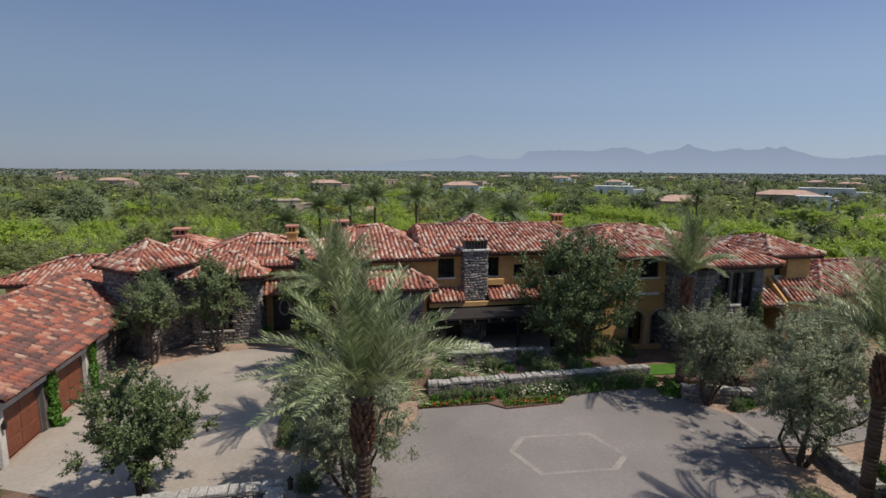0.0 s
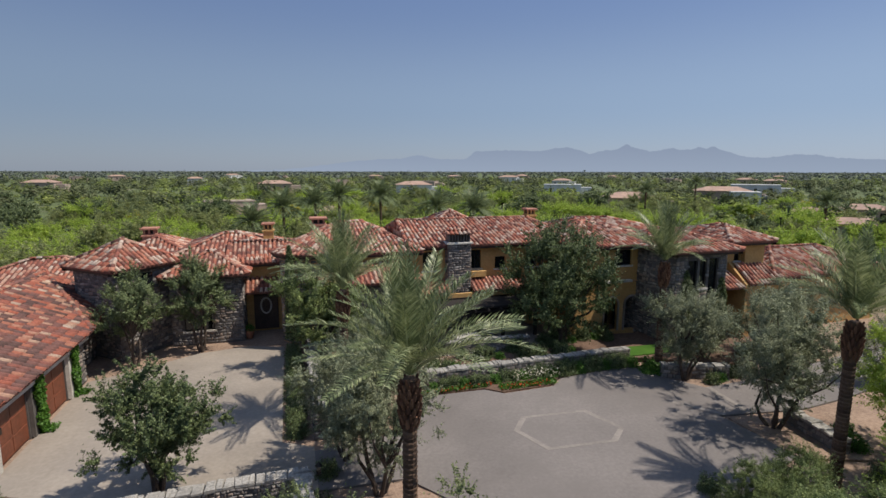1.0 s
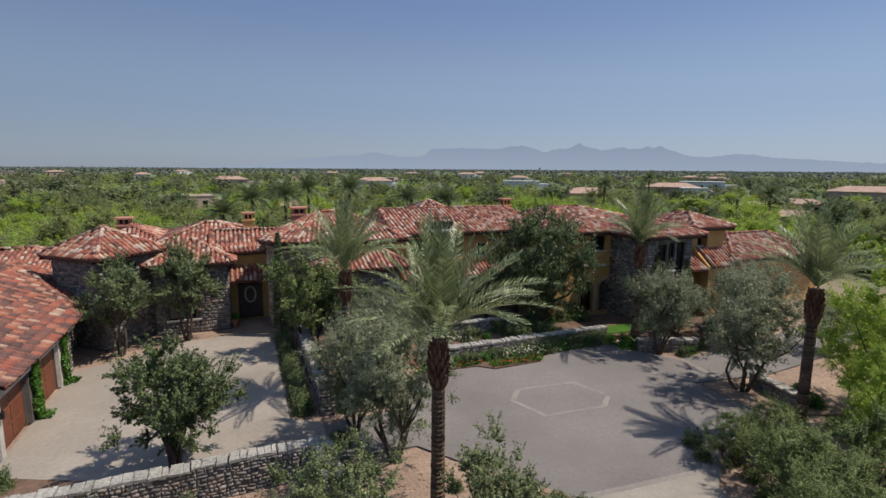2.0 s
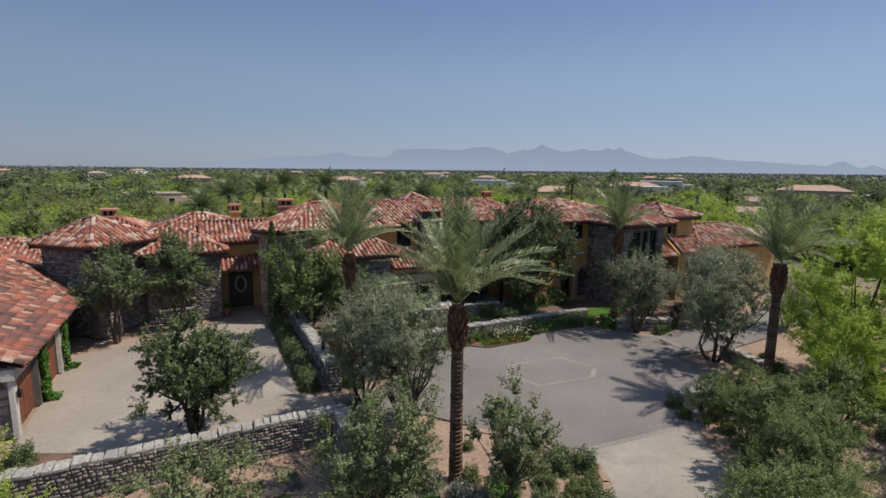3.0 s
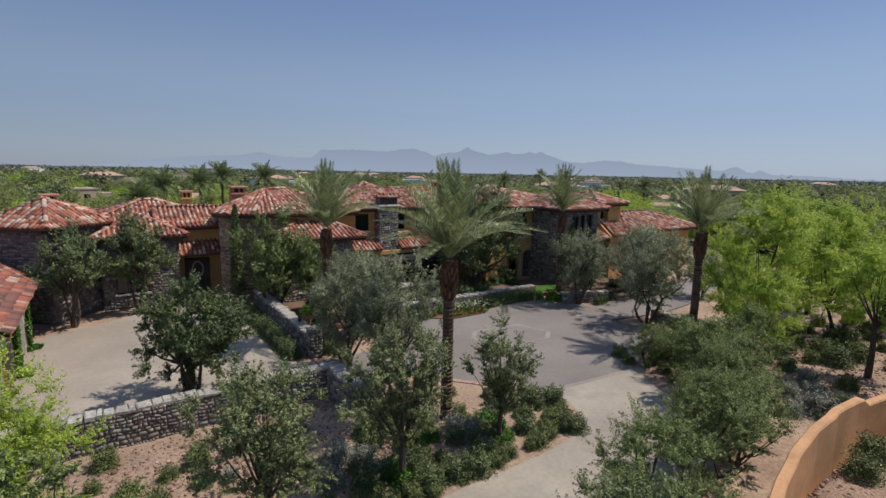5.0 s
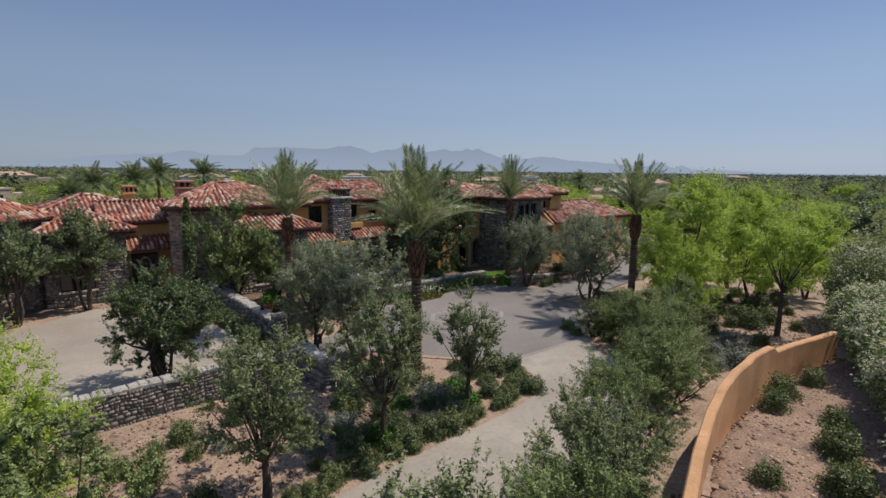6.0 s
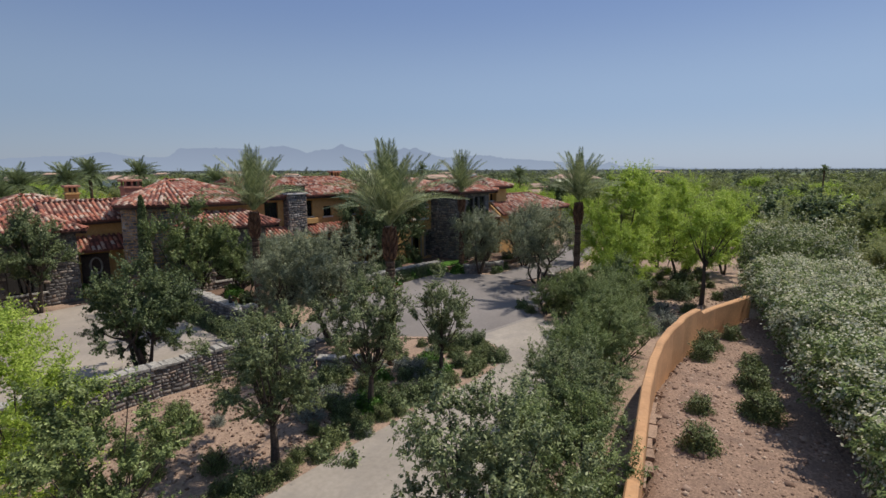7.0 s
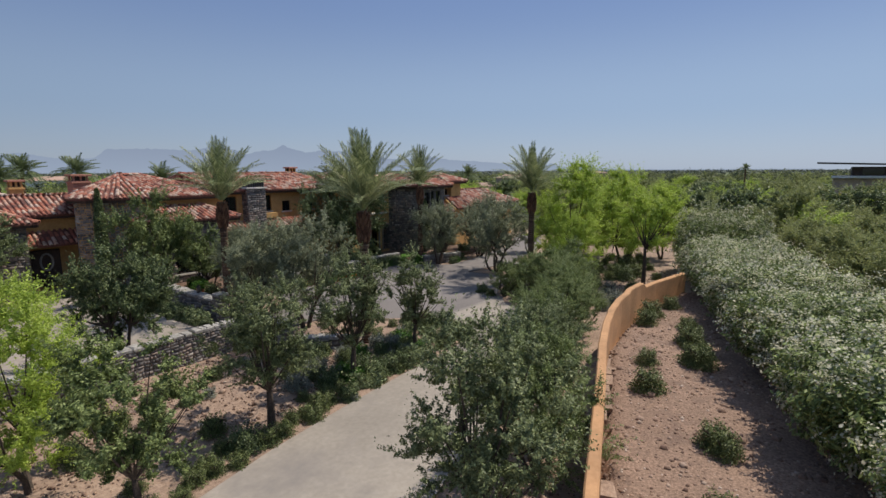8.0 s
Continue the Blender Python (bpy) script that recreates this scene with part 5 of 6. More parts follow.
def place(proto, x, y, s=1.0, turn=0.0, z=None, label="", group="", sz=None):
    zz = float(ground_z(x, y)) if z is None else z
    m = Matrix.Translation((x, y, zz)) @ Matrix.Rotation(radians(turn), 4, "Z") @ Matrix.Diagonal((s, s, sz or s, 1))
    ob = copy_thing(proto, m)
    return tagged(ob, label, group=group)


def settle(proto, x, y, s=1.0, turn=0.0, z=None, sz=None):
    """Moves the first of a kind to its own place."""
    zz = float(ground_z(x, y)) if z is None else z
    proto.matrix_basis = Matrix.Translation((x, y, zz)) @ Matrix.Rotation(radians(turn), 4, "Z") @ Matrix.Diagonal((s, s, sz or s, 1))
    return proto


# dark green many-stemmed trees of the court
oak = tree("oak_tree", "dark green many-stemmed oak in the garage court", 1, 4.9, 0.95, 4.9, 90000, 0.044, M_OAK, 5, 100, 0.2, 0.16, clump_r=0.10, low=0.05, high=0.5)
oak3 = tree("oak_tree", "dark green oak on bare stems beside the stone turret", 52, 4.3, 1.9, 6.3, 56000, 0.048, M_COURT, 3, 90, 0.2, 0.13, clump_r=0.10, low=0.25)
place(oak3, -8.9, 37.0, 1.08, 140, label="dark green oak against the stone wing")
settle(oak3, -12.6, 35.2, 1.0)
oak2 = tree("oak_tree", "bushy green oak before the stair tower", 2, 4.5, 1.0, 5.8, 60000, 0.048, M_GREEN, 3, 90, 0.25, 0.13, clump_r=0.105, low=0.15)
place(oak2, 1.5, 29.8, 0.85, 200, label="bushy green oak before the front room")
settle(oak2, -1.2, 31.6, 1.15, 40, sz=1.25)
settle(oak, -8.0, 20.1, 1.0, 20, sz=1.1)
big = tree("oak_tree", "tall dark evergreen oak shading the front porch", 3, 8.6, 0.5, 9.0, 90000, 0.066, M_OAK, 3, 190, 0.2, 0.3, clump_r=0.078, low=0.05, high=0.45)
settle(big, 15.6, 30.8, 1.0, 0, sz=1.12)

# grey-green olives
olive = tree("olive_tree", "grey-green many-stemmed olive tree beside the drive", 4, 5.6, 1.0, 6.1, 66000, 0.05, M_OLIVE, 4, 110, 0.3, 0.15, 0.3, clump_r=0.10, high=0.2)
olive2 = tree("olive_tree", "feathery grey-green olive tree with slender stems", 5, 4.7, 1.0, 5.8, 66000, 0.046, M_OLIVE, 4, 105, 0.3, 0.13, 0.28, droop=0.4, clump_r=0.105)
GR = "olives along the drive"
for x, y, s, a, pr in ((20.0, 23.3, 1.08, 60, olive2), (25.6, 22.4, 0.9, 130, olive), (29.0, 24.0, 1.05, 220, olive2), (1.4, 24.4, 1.0, 300, olive2), (-0.7, 20.4, 1.0, 120, olive2), (3.0, 27.2, 0.75, 100, olive),
                       (23.6, 25.6, 0.7, 20, olive), (30.8, 19.5, 0.75, 80, olive2)):
    place(pr, x, y, s, a, group=GR)
settle(olive, 19.9, 17.2, 1.08, 10, sz=1.1)
tagged(olive, group=GR)
settle(olive2, 0.3, 17.6, 1.15, 0, sz=1.17)
tagged(olive2, group=GR)

# slender desert trees in the gravel beds
des = tree("desert_tree", "slender dark green desert tree in the gravel bed", 6, 3.7, 1.3, 5.3, 56000, 0.034, M_DESERT, 1, 95, 0.3, 0.10, 0.4, clump_r=0.095)
des2 = tree("desert_tree", "slender dark green desert tree beside the drive", 7, 2.8, 0.8, 4.5, 30000, 0.038, M_DESERT, 1, 70, 0.3, 0.08, 0.4, clump_r=0.105)
GD = "desert trees of the gravel beds"
for x, y, s, a, pr in ((-3.2, 10.1, 1.05, 70, des), (-3.0, 1.9, 0.9, 10, des), (-8.9, 0.5, 1.12, 170, des)):
    place(pr, x, y, s, a, group=GD)
settle(des, -7.6, 9.5, 1.12, 0, sz=1.0)
settle(des2, 1.2, 10.5, 1.08, 0)
tagged(des, group=GD), tagged(des2, group=GD)

row = tree("hedgerow_tree", "bushy dark green tree between lane and garden wall", 41, 4.3, 0.5, 4.9, 78000, 0.034, M_GREEN, 3, 84, 0.3, 0.12, 0.38, airy=0.6, clump_r=0.12, low=0.1, high=0.35, twigs=11)
for x, y, s, a in ((5.0, 4.9, 0.84, 130), (0.8, 3.7, 0.84, 250), (9.6, 6.2, 0.8, 310), (11.4, 8.0, 0.8, 60), (7.4, 5.0, 0.7, 100)):
    place(row, x, y, s, a, group="trees along the lane")
settle(row, -5.05, 1.05, 0.9, 300)
tagged(row, group="trees along the lane")

young = tree("young_tree", "airy fresh green young tree in the gravel", 31, 3.7, 0.8, 4.8, 42000, 0.042, M_GREEN, 1, 62, 0.3, 0.085, 0.42, airy=0.6, clump_r=0.11)
settle(young, -12.3, 8.2, 1.0, 0)

for x, y, s, a in ((13.0, 10.2, 0.66, 30), (12.8, 12.2, 0.5, 120), (15.0, 12.0, 0.55, 220)):
    place(row, x, y, s * 1.1, a, label="leafy green tree beside the drive")
for x, y, s, a in ((11.4, 8.6, 0.78, 40), (9.2, 6.6, 0.72, 160), (14.2, 8.0, 0.85, 260)):
    place(young, x, y, s, a, label="airy fresh green tree beside the drive")

# bright palo verdes
palo = tree("palo_verde_tree", "bright yellow-green feathery palo verde tree", 8, 6.3, 0.3, 8.6, 66000, 0.058, M_PALO, 2, 140, 0.3, 0.13, 0.35, airy=0.6, clump_r=0.095, low=0.12, crisp=0.8)
slim = tree("palo_verde_tree", "slim yellow-green palo verde on the bank", 9, 4.9, 2.3, 7.4, 26000, 0.062, M_PALO, 1, 80, 0.3, 0.12, 0.35, airy=0.6, clump_r=0.10, crisp=0.8)
GP = "palo verdes of the gravel bank"
for x, y, s, a in ((26.5, 8.6, 1.0, 120), (17.2, 9.2, 0.62, 60), (31.5, 6.6, 0.85, 10), (-13.5, 11.8, 0.7, 40), (24.2, 13.6, 0.72, 220), (33, 12.5, 0.9, 330)):
    place(palo, x, y, s, a, group=GP)
settle(slim, 19.9, 5.0, 0.98, 190)
tagged(slim, group=GP)
settle(palo, 21.2, 10.7, 1.1, 0)
tagged(palo, group=GP)


def bush(name, label, seed, w, h, leaves, size, mat, aspect=0.45, droop=0.0):
    """A low rounded shrub of many leaves on short stems."""
    rng = np.random.default_rng(seed)
    t = thing(name, label, "shrub")
    stems = Build()
    for k in range(9):
        a = rng.uniform(0, 2 * math.pi)
        stems.tube([(0, 0, -0.05), (math.cos(a) * w * 0.2, math.sin(a) * w * 0.2, h * 0.45), (math.cos(a) * w * 0.38, math.sin(a) * w * 0.38, h * 0.8)], [0.03, 0.02, 0.008], 4)
    part("stem_clump", stems, M_BARK, t)
    d = rng.normal(size=(leaves, 3))
    d[:, 2] = abs(d[:, 2])
    d /= np.linalg.norm(d, axis=1)[:, None]
    lump = 1 + 0.22 * np.sin(d[:, 0] * 6 + seed) * np.sin(d[:, 1] * 7) + 0.15 * np.sin(d[:, 2] * 11)
    pos = d * (rng.uniform(0.15, 1, leaves) ** 0.45 * lump)[:, None] * (w / 2, w / 2, h)
    v, q = leaf_quads(rng, pos, size, aspect, droop, d)
    part("foliage", quick_mesh("foliage", v, q, mat), None, t)
    return t


shrub = bush("shrub", "low round green shrub on the gravel", 12, 0.95, 0.72, 3200, 0.032, M_SHRUB)
sage = bush("sage_bush", "silver-grey sage bush in the gravel bed", 13, 1.1, 0.8, 2800, 0.036, M_SAGE)
hedgeb = bush("hedge_bush", "dense dark green hedge bush", 14, 1.3, 1.0, 4200, 0.042, M_OAK)
bright = bush("shrub", "bright green leafy shrub in the bed", 15, 1.1, 0.7, 1700, 0.055, M_IVY)
GB = "shrubs on the gravel"
rnd = random.Random(4)
spots = [(-9.5, 14.0), (-10.6, 13.6), (-11.5, 14.6), (-8.6, 14.3), (-12.3, 12.6), (-6.8, 14.6), (-5.4, 13.9), (-4.2, 11.4), (-3.2, 12.6), (0.2, -0.5), (2.7, 0.2), (7.8, 1.6), (9.3, 1.75), (3.7, -1.2), (-2.4, -2.9),
         (11.4, 1.3), (6.2, -0.6), (-5.8, -3.6), (17.4, 5.0), (19.8, 7.4), (22.0, 4.6), (15.6, 4.6), (18.6, 3.4), (23.6, 9.6), (21.0, 9.0), (13.6, 4.4), (25.5, 6.0), (3.5, -1.5), (8.0, -0.2), (5.7, -0.8), (-2.7, -3.2), (4.6, -1.4), (-11.2, 16.2), (-13.5, 16.4), (-9.0, 10.6), (-5.6, 9.6)]
for x, y in spots:
    place(shrub, x, y, rnd.uniform(0.6, 1.05) * (1.25 if y < 2 else 1.0), rnd.uniform(0, 360), group=GB)
settle(shrub, -10.0, 12.4)
GSG = "silver bushes in the bed"
for x, y in ((-4.8, 12.2), (0.2, 12.2), (0.3, 11.4), (-0.6, 13.0), (15.0, 6.4), (14.4, 4.9), (15.6, 5.6), (16.6, 6.3), (13.4, 5.6), (-5.2, 11.2), (14.4, 5.4), (-2.6, 13.6)):
    place(sage, x, y, rnd.uniform(0.8, 1.2), rnd.uniform(0, 360), group=GSG)
settle(sage, -3.9, 11.6)
GH = "hedge bushes along the beds"
edge = [(2.6, 9.75), (3.6, 10.2), (4.2, 10.9), (4.4, 11.8), (3.9, 12.8), (3.2, 13.8), (2.5, 10.6), (3.3, 11.4), (2.9, 12.5), (1.9, 14.8), (-0.6, 9.6), (0.4, 9.6), (-1.6, 9.6), (-2.6, 9.6), (-4.4, 9.5), (-5.6, 9.3), (-6.4, 9.3), (-9.0, 9.0), (-10.2, 8.9),
        (12.3, 13.0), (13.4, 12.4), (12.9, 11.3), (12.3, 10.2), (11.6, 9.1), (14.6, 13.0), (11.0, 8.0), (10.6, 6.9), (9.6, 6.3), (1.6, 11.3), (0.4, 10.9), (-1.4, 10.6), (1.0, 12.9), (14.6, 11.6), (12.8, 14.0)]
edge += [(22.0, 9.0), (23.2, 10.2), (20.4, 9.2), (24.6, 8.0), (18.9, 8.8), (21.6, 7.6), (17.6, 7.6), (16.4, 8.4), (25.8, 9.8), (19.6, 10.8)]
edge += [(-12.6 + 0.62 * k, float(np.interp(-12.6 + 0.62 * k, [-14, -10.9, -8.5, -4.9, 1.0], [7.3, 7.8, 8.25, 8.65, 8.95])) + 0.55 + 0.28 * math.sin(k * 2.3)) for k in range(21)]
edge += [(20.6, 6.6), (22.4, 6.2), (24.0, 6.8), (25.6, 7.6), (27.4, 7.0), (29.0, 7.8), (26.6, 11.0), (24.6, 11.6), (28.4, 10.2), (30.4, 9.2), (22.8, 12.0), (20.0, 12.4)]
edge += [(4.9, 10.9), (5.3, 11.8), (5.0, 12.7), (4.3, 13.7), (4.4, 10.4)]
for x, y in edge:
    place(hedgeb if rnd.random() < 0.3 else shrub, x, y, rnd.uniform(0.55, 0.9) * (1.6 if x > 18 else 1.0), rnd.uniform(0, 360), group=GH)
for i in range(64):
    x, y = rnd.uniform(-4.5, 4.4), rnd.uniform(9.3, 14.0)
    if y > 14.2 - 0.2 * abs(x) or (x > 2.5 and y > 12.8) or abs(x - 0.45) < 0.5 and abs(y - 13.1) < 0.5:
        continue
    pr = (shrub, shrub, hedgeb, sage, bright)[rnd.randrange(5)]
    place(pr, x, y, rnd.uniform(0.5, 0.95), rnd.uniform(0, 360), group="underplanting of the island bed")
for i in range(15):
    place(shrub if rnd.random() < 0.7 else sage, rnd.uniform(-13, -4.5), rnd.uniform(8.7, 16.4), rnd.uniform(0.4, 0.8), rnd.uniform(0, 360), group="underplanting of the island bed")
for i in range(15):
    place(hedgeb, -2.75 + rnd.uniform(-0.05, 0.05), 23.2 + i * 0.82, 0.85, rnd.uniform(0, 360), group="clipped hedge beside the court", label="dark clipped hedge bush beside the court")
for i in range(22):
    place(hedgeb if i % 3 else bright, 4.9 + i * 0.63, 26.1 + rnd.uniform(-0.1, 0.15), rnd.uniform(0.6, 0.8) if i < 11 else rnd.uniform(0.85, 0.95), rnd.uniform(0, 360), z=0.05, group="flower bed shrubs", label="low green shrub in the flower bed")
for i in range(34):
    place(bright if rnd.random() < 0.3 else hedgeb, rnd.uniform(1.0, 20.0), rnd.uniform(27.6, 31.6), rnd.uniform(0.6, 1.1), rnd.uniform(0, 360), z=0.25, group="terrace shrubs", label="leafy shrub on the terrace")
for x, y, s in ((18.9, 24.9, 1.5), (22.0, 22.7, 0.8), (21.2, 22.4, 0.7), (23.2, 23.0, 0.8), (22.6, 15.8, 0.9), (21.6, 14.6, 1.0), (-1.6, 19.4, 0.8), (-2.0, 16.9, 0.9), (-0.6, 22.8, 0.9), (-0.4, 26.0, 1.1), (0.6, 28.0, 1.2), (-14.0, 20.9, 0.9),
                (-14.2, 19.2, 0.7), (2.0, 21.9, 0.6), (30.0, 26.0, 1.2), (32.0, 25.4, 1.3), (26.6, 25.0, 1.2), (24.6, 26.6, 1.2)):
    place(hedgeb if rnd.random() < 0.6 else bright, x, y, s, rnd.uniform(0, 360), group="terrace shrubs", label="leafy shrub beside the paving")
settle(hedgeb, 15.2, 12.4)
settle(bright, -0.5, 24.2)


def petals(name, label, mat, areas, n, size, seed):
    rng = np.random.default_rng(seed)
    pos = []
    for x0, x1, y0, y1, z0, z1 in areas:
        pos.append(np.stack([rng.uniform(x0, x1, n), rng.uniform(y0, y1, n), rng.uniform(z0, z1, n)], 1))
    v, q = leaf_quads(rng, np.concatenate(pos), size, 0.8)
    return solid(name, quick_mesh(name, v, q, mat), None, label, "flowers", "stuff")


petals("red_flowers", "red and orange bedding flowers along the drive", M_RED, [(3.9, 8.4, 25.4, 25.8, 0.1, 0.3), (8.6, 11.8, 24.75, 25.2, 0.1, 0.28), (3.6, 4.3, 25.8, 28.6, 0.3, 0.6)], 90, 0.055, 71)
petals("white_flowers", "white flowers on the bed shrubs", M_WHITE, [(9.6, 12.6, 25.1, 26.2, 0.4, 0.75), (5.0, 9.0, 28.0, 29.5, 0.6, 0.95)], 150, 0.06, 72)
petals("bed_edging", "low green edging plants of the flower bed", M_IVY, [(4.0, 8.0, 25.5, 26.0, 0.05, 0.22), (8.6, 12.2, 24.8, 25.5, 0.05, 0.22), (12.0, 18.3, 25.8, 26.4, 0.05, 0.2)], 1100, 0.06, 73)


# ivy on the garage piers
def ivy(y0, y1, z0, z1, seed):
    rng = np.random.default_rng(seed)
    n = 1500
    z = rng.uniform(z0, z1, n)
    w = (y1 - y0) / 2 * (0.55 + 0.45 * np.sin(z * 2.3 + seed) ** 2)
    y = (y0 + y1) / 2 + rng.uniform(-1, 1, n) * w
    pos = np.stack([-14.48 + rng.uniform(0, 0.16, n), y, z], 1)
    foot = np.stack([rng.uniform(-14.5, -13.9, 160), rng.uniform(y0 + 0.2, y1, 160), rng.uniform(0.04, 0.2, 160)], 1)
    v, q = leaf_quads(rng, np.concatenate([pos, foot]), 0.07, 0.8)
    ob = solid("ivy", quick_mesh("ivy", v, q, M_IVY), None, "green ivy climbing the pale garage pier", "climbing plant")
    return ob


tagged(ivy(26.5, 27.5, 0.05, 2.95, 3), group="ivy on the garage piers")
tagged(ivy(30.75, 31.7, 0.05, 2.95, 5), group="ivy on the garage piers")


def cypress(x, y, h, w, seed):
    rng = np.random.default_rng(seed)
    t = thing("cypress", "narrow dark column of foliage beside the stone wall", "tree", group="narrow cypresses")
    part("trunk", Build().tube([(0, 0, -0.1), (0, 0, h * 0.8)], [0.1, 0.03], 6), M_BARK, t)
    n = 5000
    z = rng.uniform(0.1, 1, n)
    r = w / 2 * (1 - z ** 2.2) ** 0.6 * rng.uniform(0.3, 1, n) ** 0.4 + 0.03
    a = rng.uniform(0, 2 * math.pi, n)
    v, q = leaf_quads(rng, np.stack([r * np.cos(a), r * np.sin(a), z * h], 1), 0.09, 0.4)
    part("crown", quick_mesh("crown", v, q, M_OAK), None, t)
    t.location = (x, y, 0)


cypress(-2.8, 35.6, 7.4, 0.9, 91)
# these two are added in place of dark vines climbing the wing
cypress(23.8, 27.9, 5.6, 1.2, 92)
cypress(26.9, 27.9, 5.0, 1.1, 93)


# ---- palms ----
def frond_mesh(seed, L, curve, mat, pairs=34, leaf=0.42, width=0.02):
    """An arching feather frond along +x."""
    rng = np.random.default_rng(seed)
    vs, k = [], 0
    s = np.linspace(0, 1, 12)
    px = L * (s - 0.12 * s ** 2 * curve)
    pz = L * (0.10 * s - 0.42 * curve * s ** 2.2)
    qs = []
    for i in range(11):
        r0, r1 = 0.03 * (1 - s[i]) + 0.006, 0.03 * (1 - s[i + 1]) + 0.006
        k = len(vs)
        vs += [(px[i], -r0, pz[i]), (px[i], r0, pz[i] + 0.01), (px[i + 1], r1, pz[i + 1] + 0.01), (px[i + 1], -r1, pz[i + 1])]
        qs.append((k, k + 1, k + 2, k + 3))
    for t in np.linspace(0.14, 1.0, pairs):
        x, z = np.interp(t, s, px), np.interp(t, s, pz)
        dx = np.interp(min(t + 0.05, 1), s, px) - np.interp(t - 0.05, s, px)
        dz = np.interp(min(t + 0.05, 1), s, pz) - np.interp(t - 0.05, s, pz)
        d = np.array((dx, 0, dz)) / math.hypot(dx, dz)
        l = leaf * (0.55 + 0.75 * math.sin(math.pi * min(1, t * 0.9 + 0.08))) * rng.uniform(0.85, 1.1)
        for side in (-1, 1):
            tip = np.array((x, 0, z)) + d * l * 0.78 + np.array((0, side * l * 0.68, l * rng.uniform(0.02, 0.42)))
            base = np.array((x, 0, z))
            mid = (base + tip) / 2 + np.array((0, 0, 0.03))
            w = d * width
            k = len(vs)
            vs += [base, mid + w, tip, mid - w]
            qs.append((k, k + 1, k + 2, k + 3))
    return quick_mesh("frond", np.array(vs), qs, mat)


FRONDS = [frond_mesh(101 + i, 3.9, c, M_FROND, 54, 0.43, 0.03) for i, c in enumerate((0.16, 0.6, 1.1))]


BOOT = Build().tube([(0, 0, -0.14), (0.07, 0, 0.0), (0.13, 0, 0.15)], [0.075, 0.062, 0.03], 6).mesh("boot", M_BOOT)


def palm(x, y, h, scale, seed, count=52, tilt=(0, 0), z=None):
    """A date palm: ringed trunk, swollen collar of old boots, feather fronds."""
    rng = np.random.default_rng(seed)
    zz = float(ground_z(x, y)) if z is None else z
    t = thing("palm_tree", "tall date palm with feathery grey-green fronds and a ringed trunk", "palm tree", (x, y, zz), "date palms of the drive")
    b = Build()
    n = int(h / 0.16)
    for i in range(n):
        z0 = h * i / n
        f = i / n
        r = 0.25 - 0.05 * f + rng.uniform(-0.008, 0.008)
        o = np.array(tilt) * f
        b.tube([(o[0], o[1], z0 - 0.02), (o[0], o[1], z0 + 0.12), (o[0], o[1], z0 + 0.17)], [r * 0.92, r * 1.06, r * 0.9], 10)
    part("trunk", b, M_PALMBARK, t)
    for i in range(64):
        f = i / 64
        a = i * 2.399
        z0 = h - 1.45 + 1.4 * f
        r = 0.165 + 0.075 * math.sin(math.pi * min(1, f * 1.1))
        ob = new("boot", BOOT)
        ob.parent = t
        ob.matrix_basis = Matrix.Translation((tilt[0], tilt[1], z0)) @ Matrix.Rotation(a, 4, "Z") @ Matrix.Translation((r, 0, 0))
    for i in range(count):
        f = (i + 0.5) / count
        el = 86 - 51 * f + rng.uniform(-7, 7)
        az = i * 137.5 + rng.uniform(-14, 14)
        k = 0 if f < 0.26 else (1 if f < 0.62 else 2)
        ob = new("frond", FRONDS[k])
        ob.parent = t
        s = scale * rng.uniform(0.82, 1.08) * (0.95 if f < 0.2 else 1)
        ob.matrix_basis = (Matrix.Translation((tilt[0], tilt[1], h + 0.05)) @ Matrix.Rotation(radians(az), 4, "Z") @ Matrix.Rotation(radians(-el), 4, "Y")
                           @ Matrix.Translation((0.1, 0, 0)) @ Matrix.Rotation(rng.uniform(-0.5, 0.5), 4, "X") @ Matrix.Scale(s, 4))
    return t


palm(0.5, 13.1, 6.6, 0.98, 201, 56)
palm(-0.3, 24.2, 6.75, 0.92, 202, 50)
palm(19.15, 24.7, 7.1, 0.92, 203, 50)
palm(18.0, 12.9, 6.9, 0.92, 204, 50)

far_frond = [frond_mesh(131 + i, 2.8, c, M_FROND_F, 22, 0.6, 0.06) for i, c in enumerate((0.4, 0.8, 1.2))]


def far_palm(x, y, h, seed, s=1.0):
    rng = np.random.default_rng(seed)
    t = thing("palm_tree", "distant palm standing behind the villa roofs", "palm tree", (x, y, 0), "distant palms")
    part("trunk", Build().tube([(0, 0, -0.2), (0, 0, h * 0.5), (0, 0, h)], [0.25, 0.2, 0.22], 7), M_PALMBARK, t)
    for i in range(38):
        f = (i + 0.5) / 38
        ob = new("frond", far_frond[i % 3])
        ob.parent = t
        ob.matrix_basis = Matrix.Translation((0, 0, h)) @ Matrix.Rotation(radians(i * 137.5), 4, "Z") @ Matrix.Rotation(radians(-(80 - 105 * f)), 4, "Y") @ Matrix.Scale(s * rng.uniform(0.85, 1.1), 4)


for i, (x, y, h, s) in enumerate(((12.0, 84, 7.2, 1.2), (-3.5, 78, 6.0, 1.2), (1.0, 76, 6.6, 1.1), (5.0, 82, 7.4, 1.15), (17.6, 70, 6.2, 1.1), (22.6, 68, 6.0, 1.15), (24.2, 70, 5.6, 1.0), (-7.0, 66, 5.0, 1.1), (74, 96, 7.0, 1.0), (80, 60, 6.5, 1.0), (110, 120, 8, 1.1))):
    far_palm(x, y, h + 1.1, 300 + i, s * 0.95)


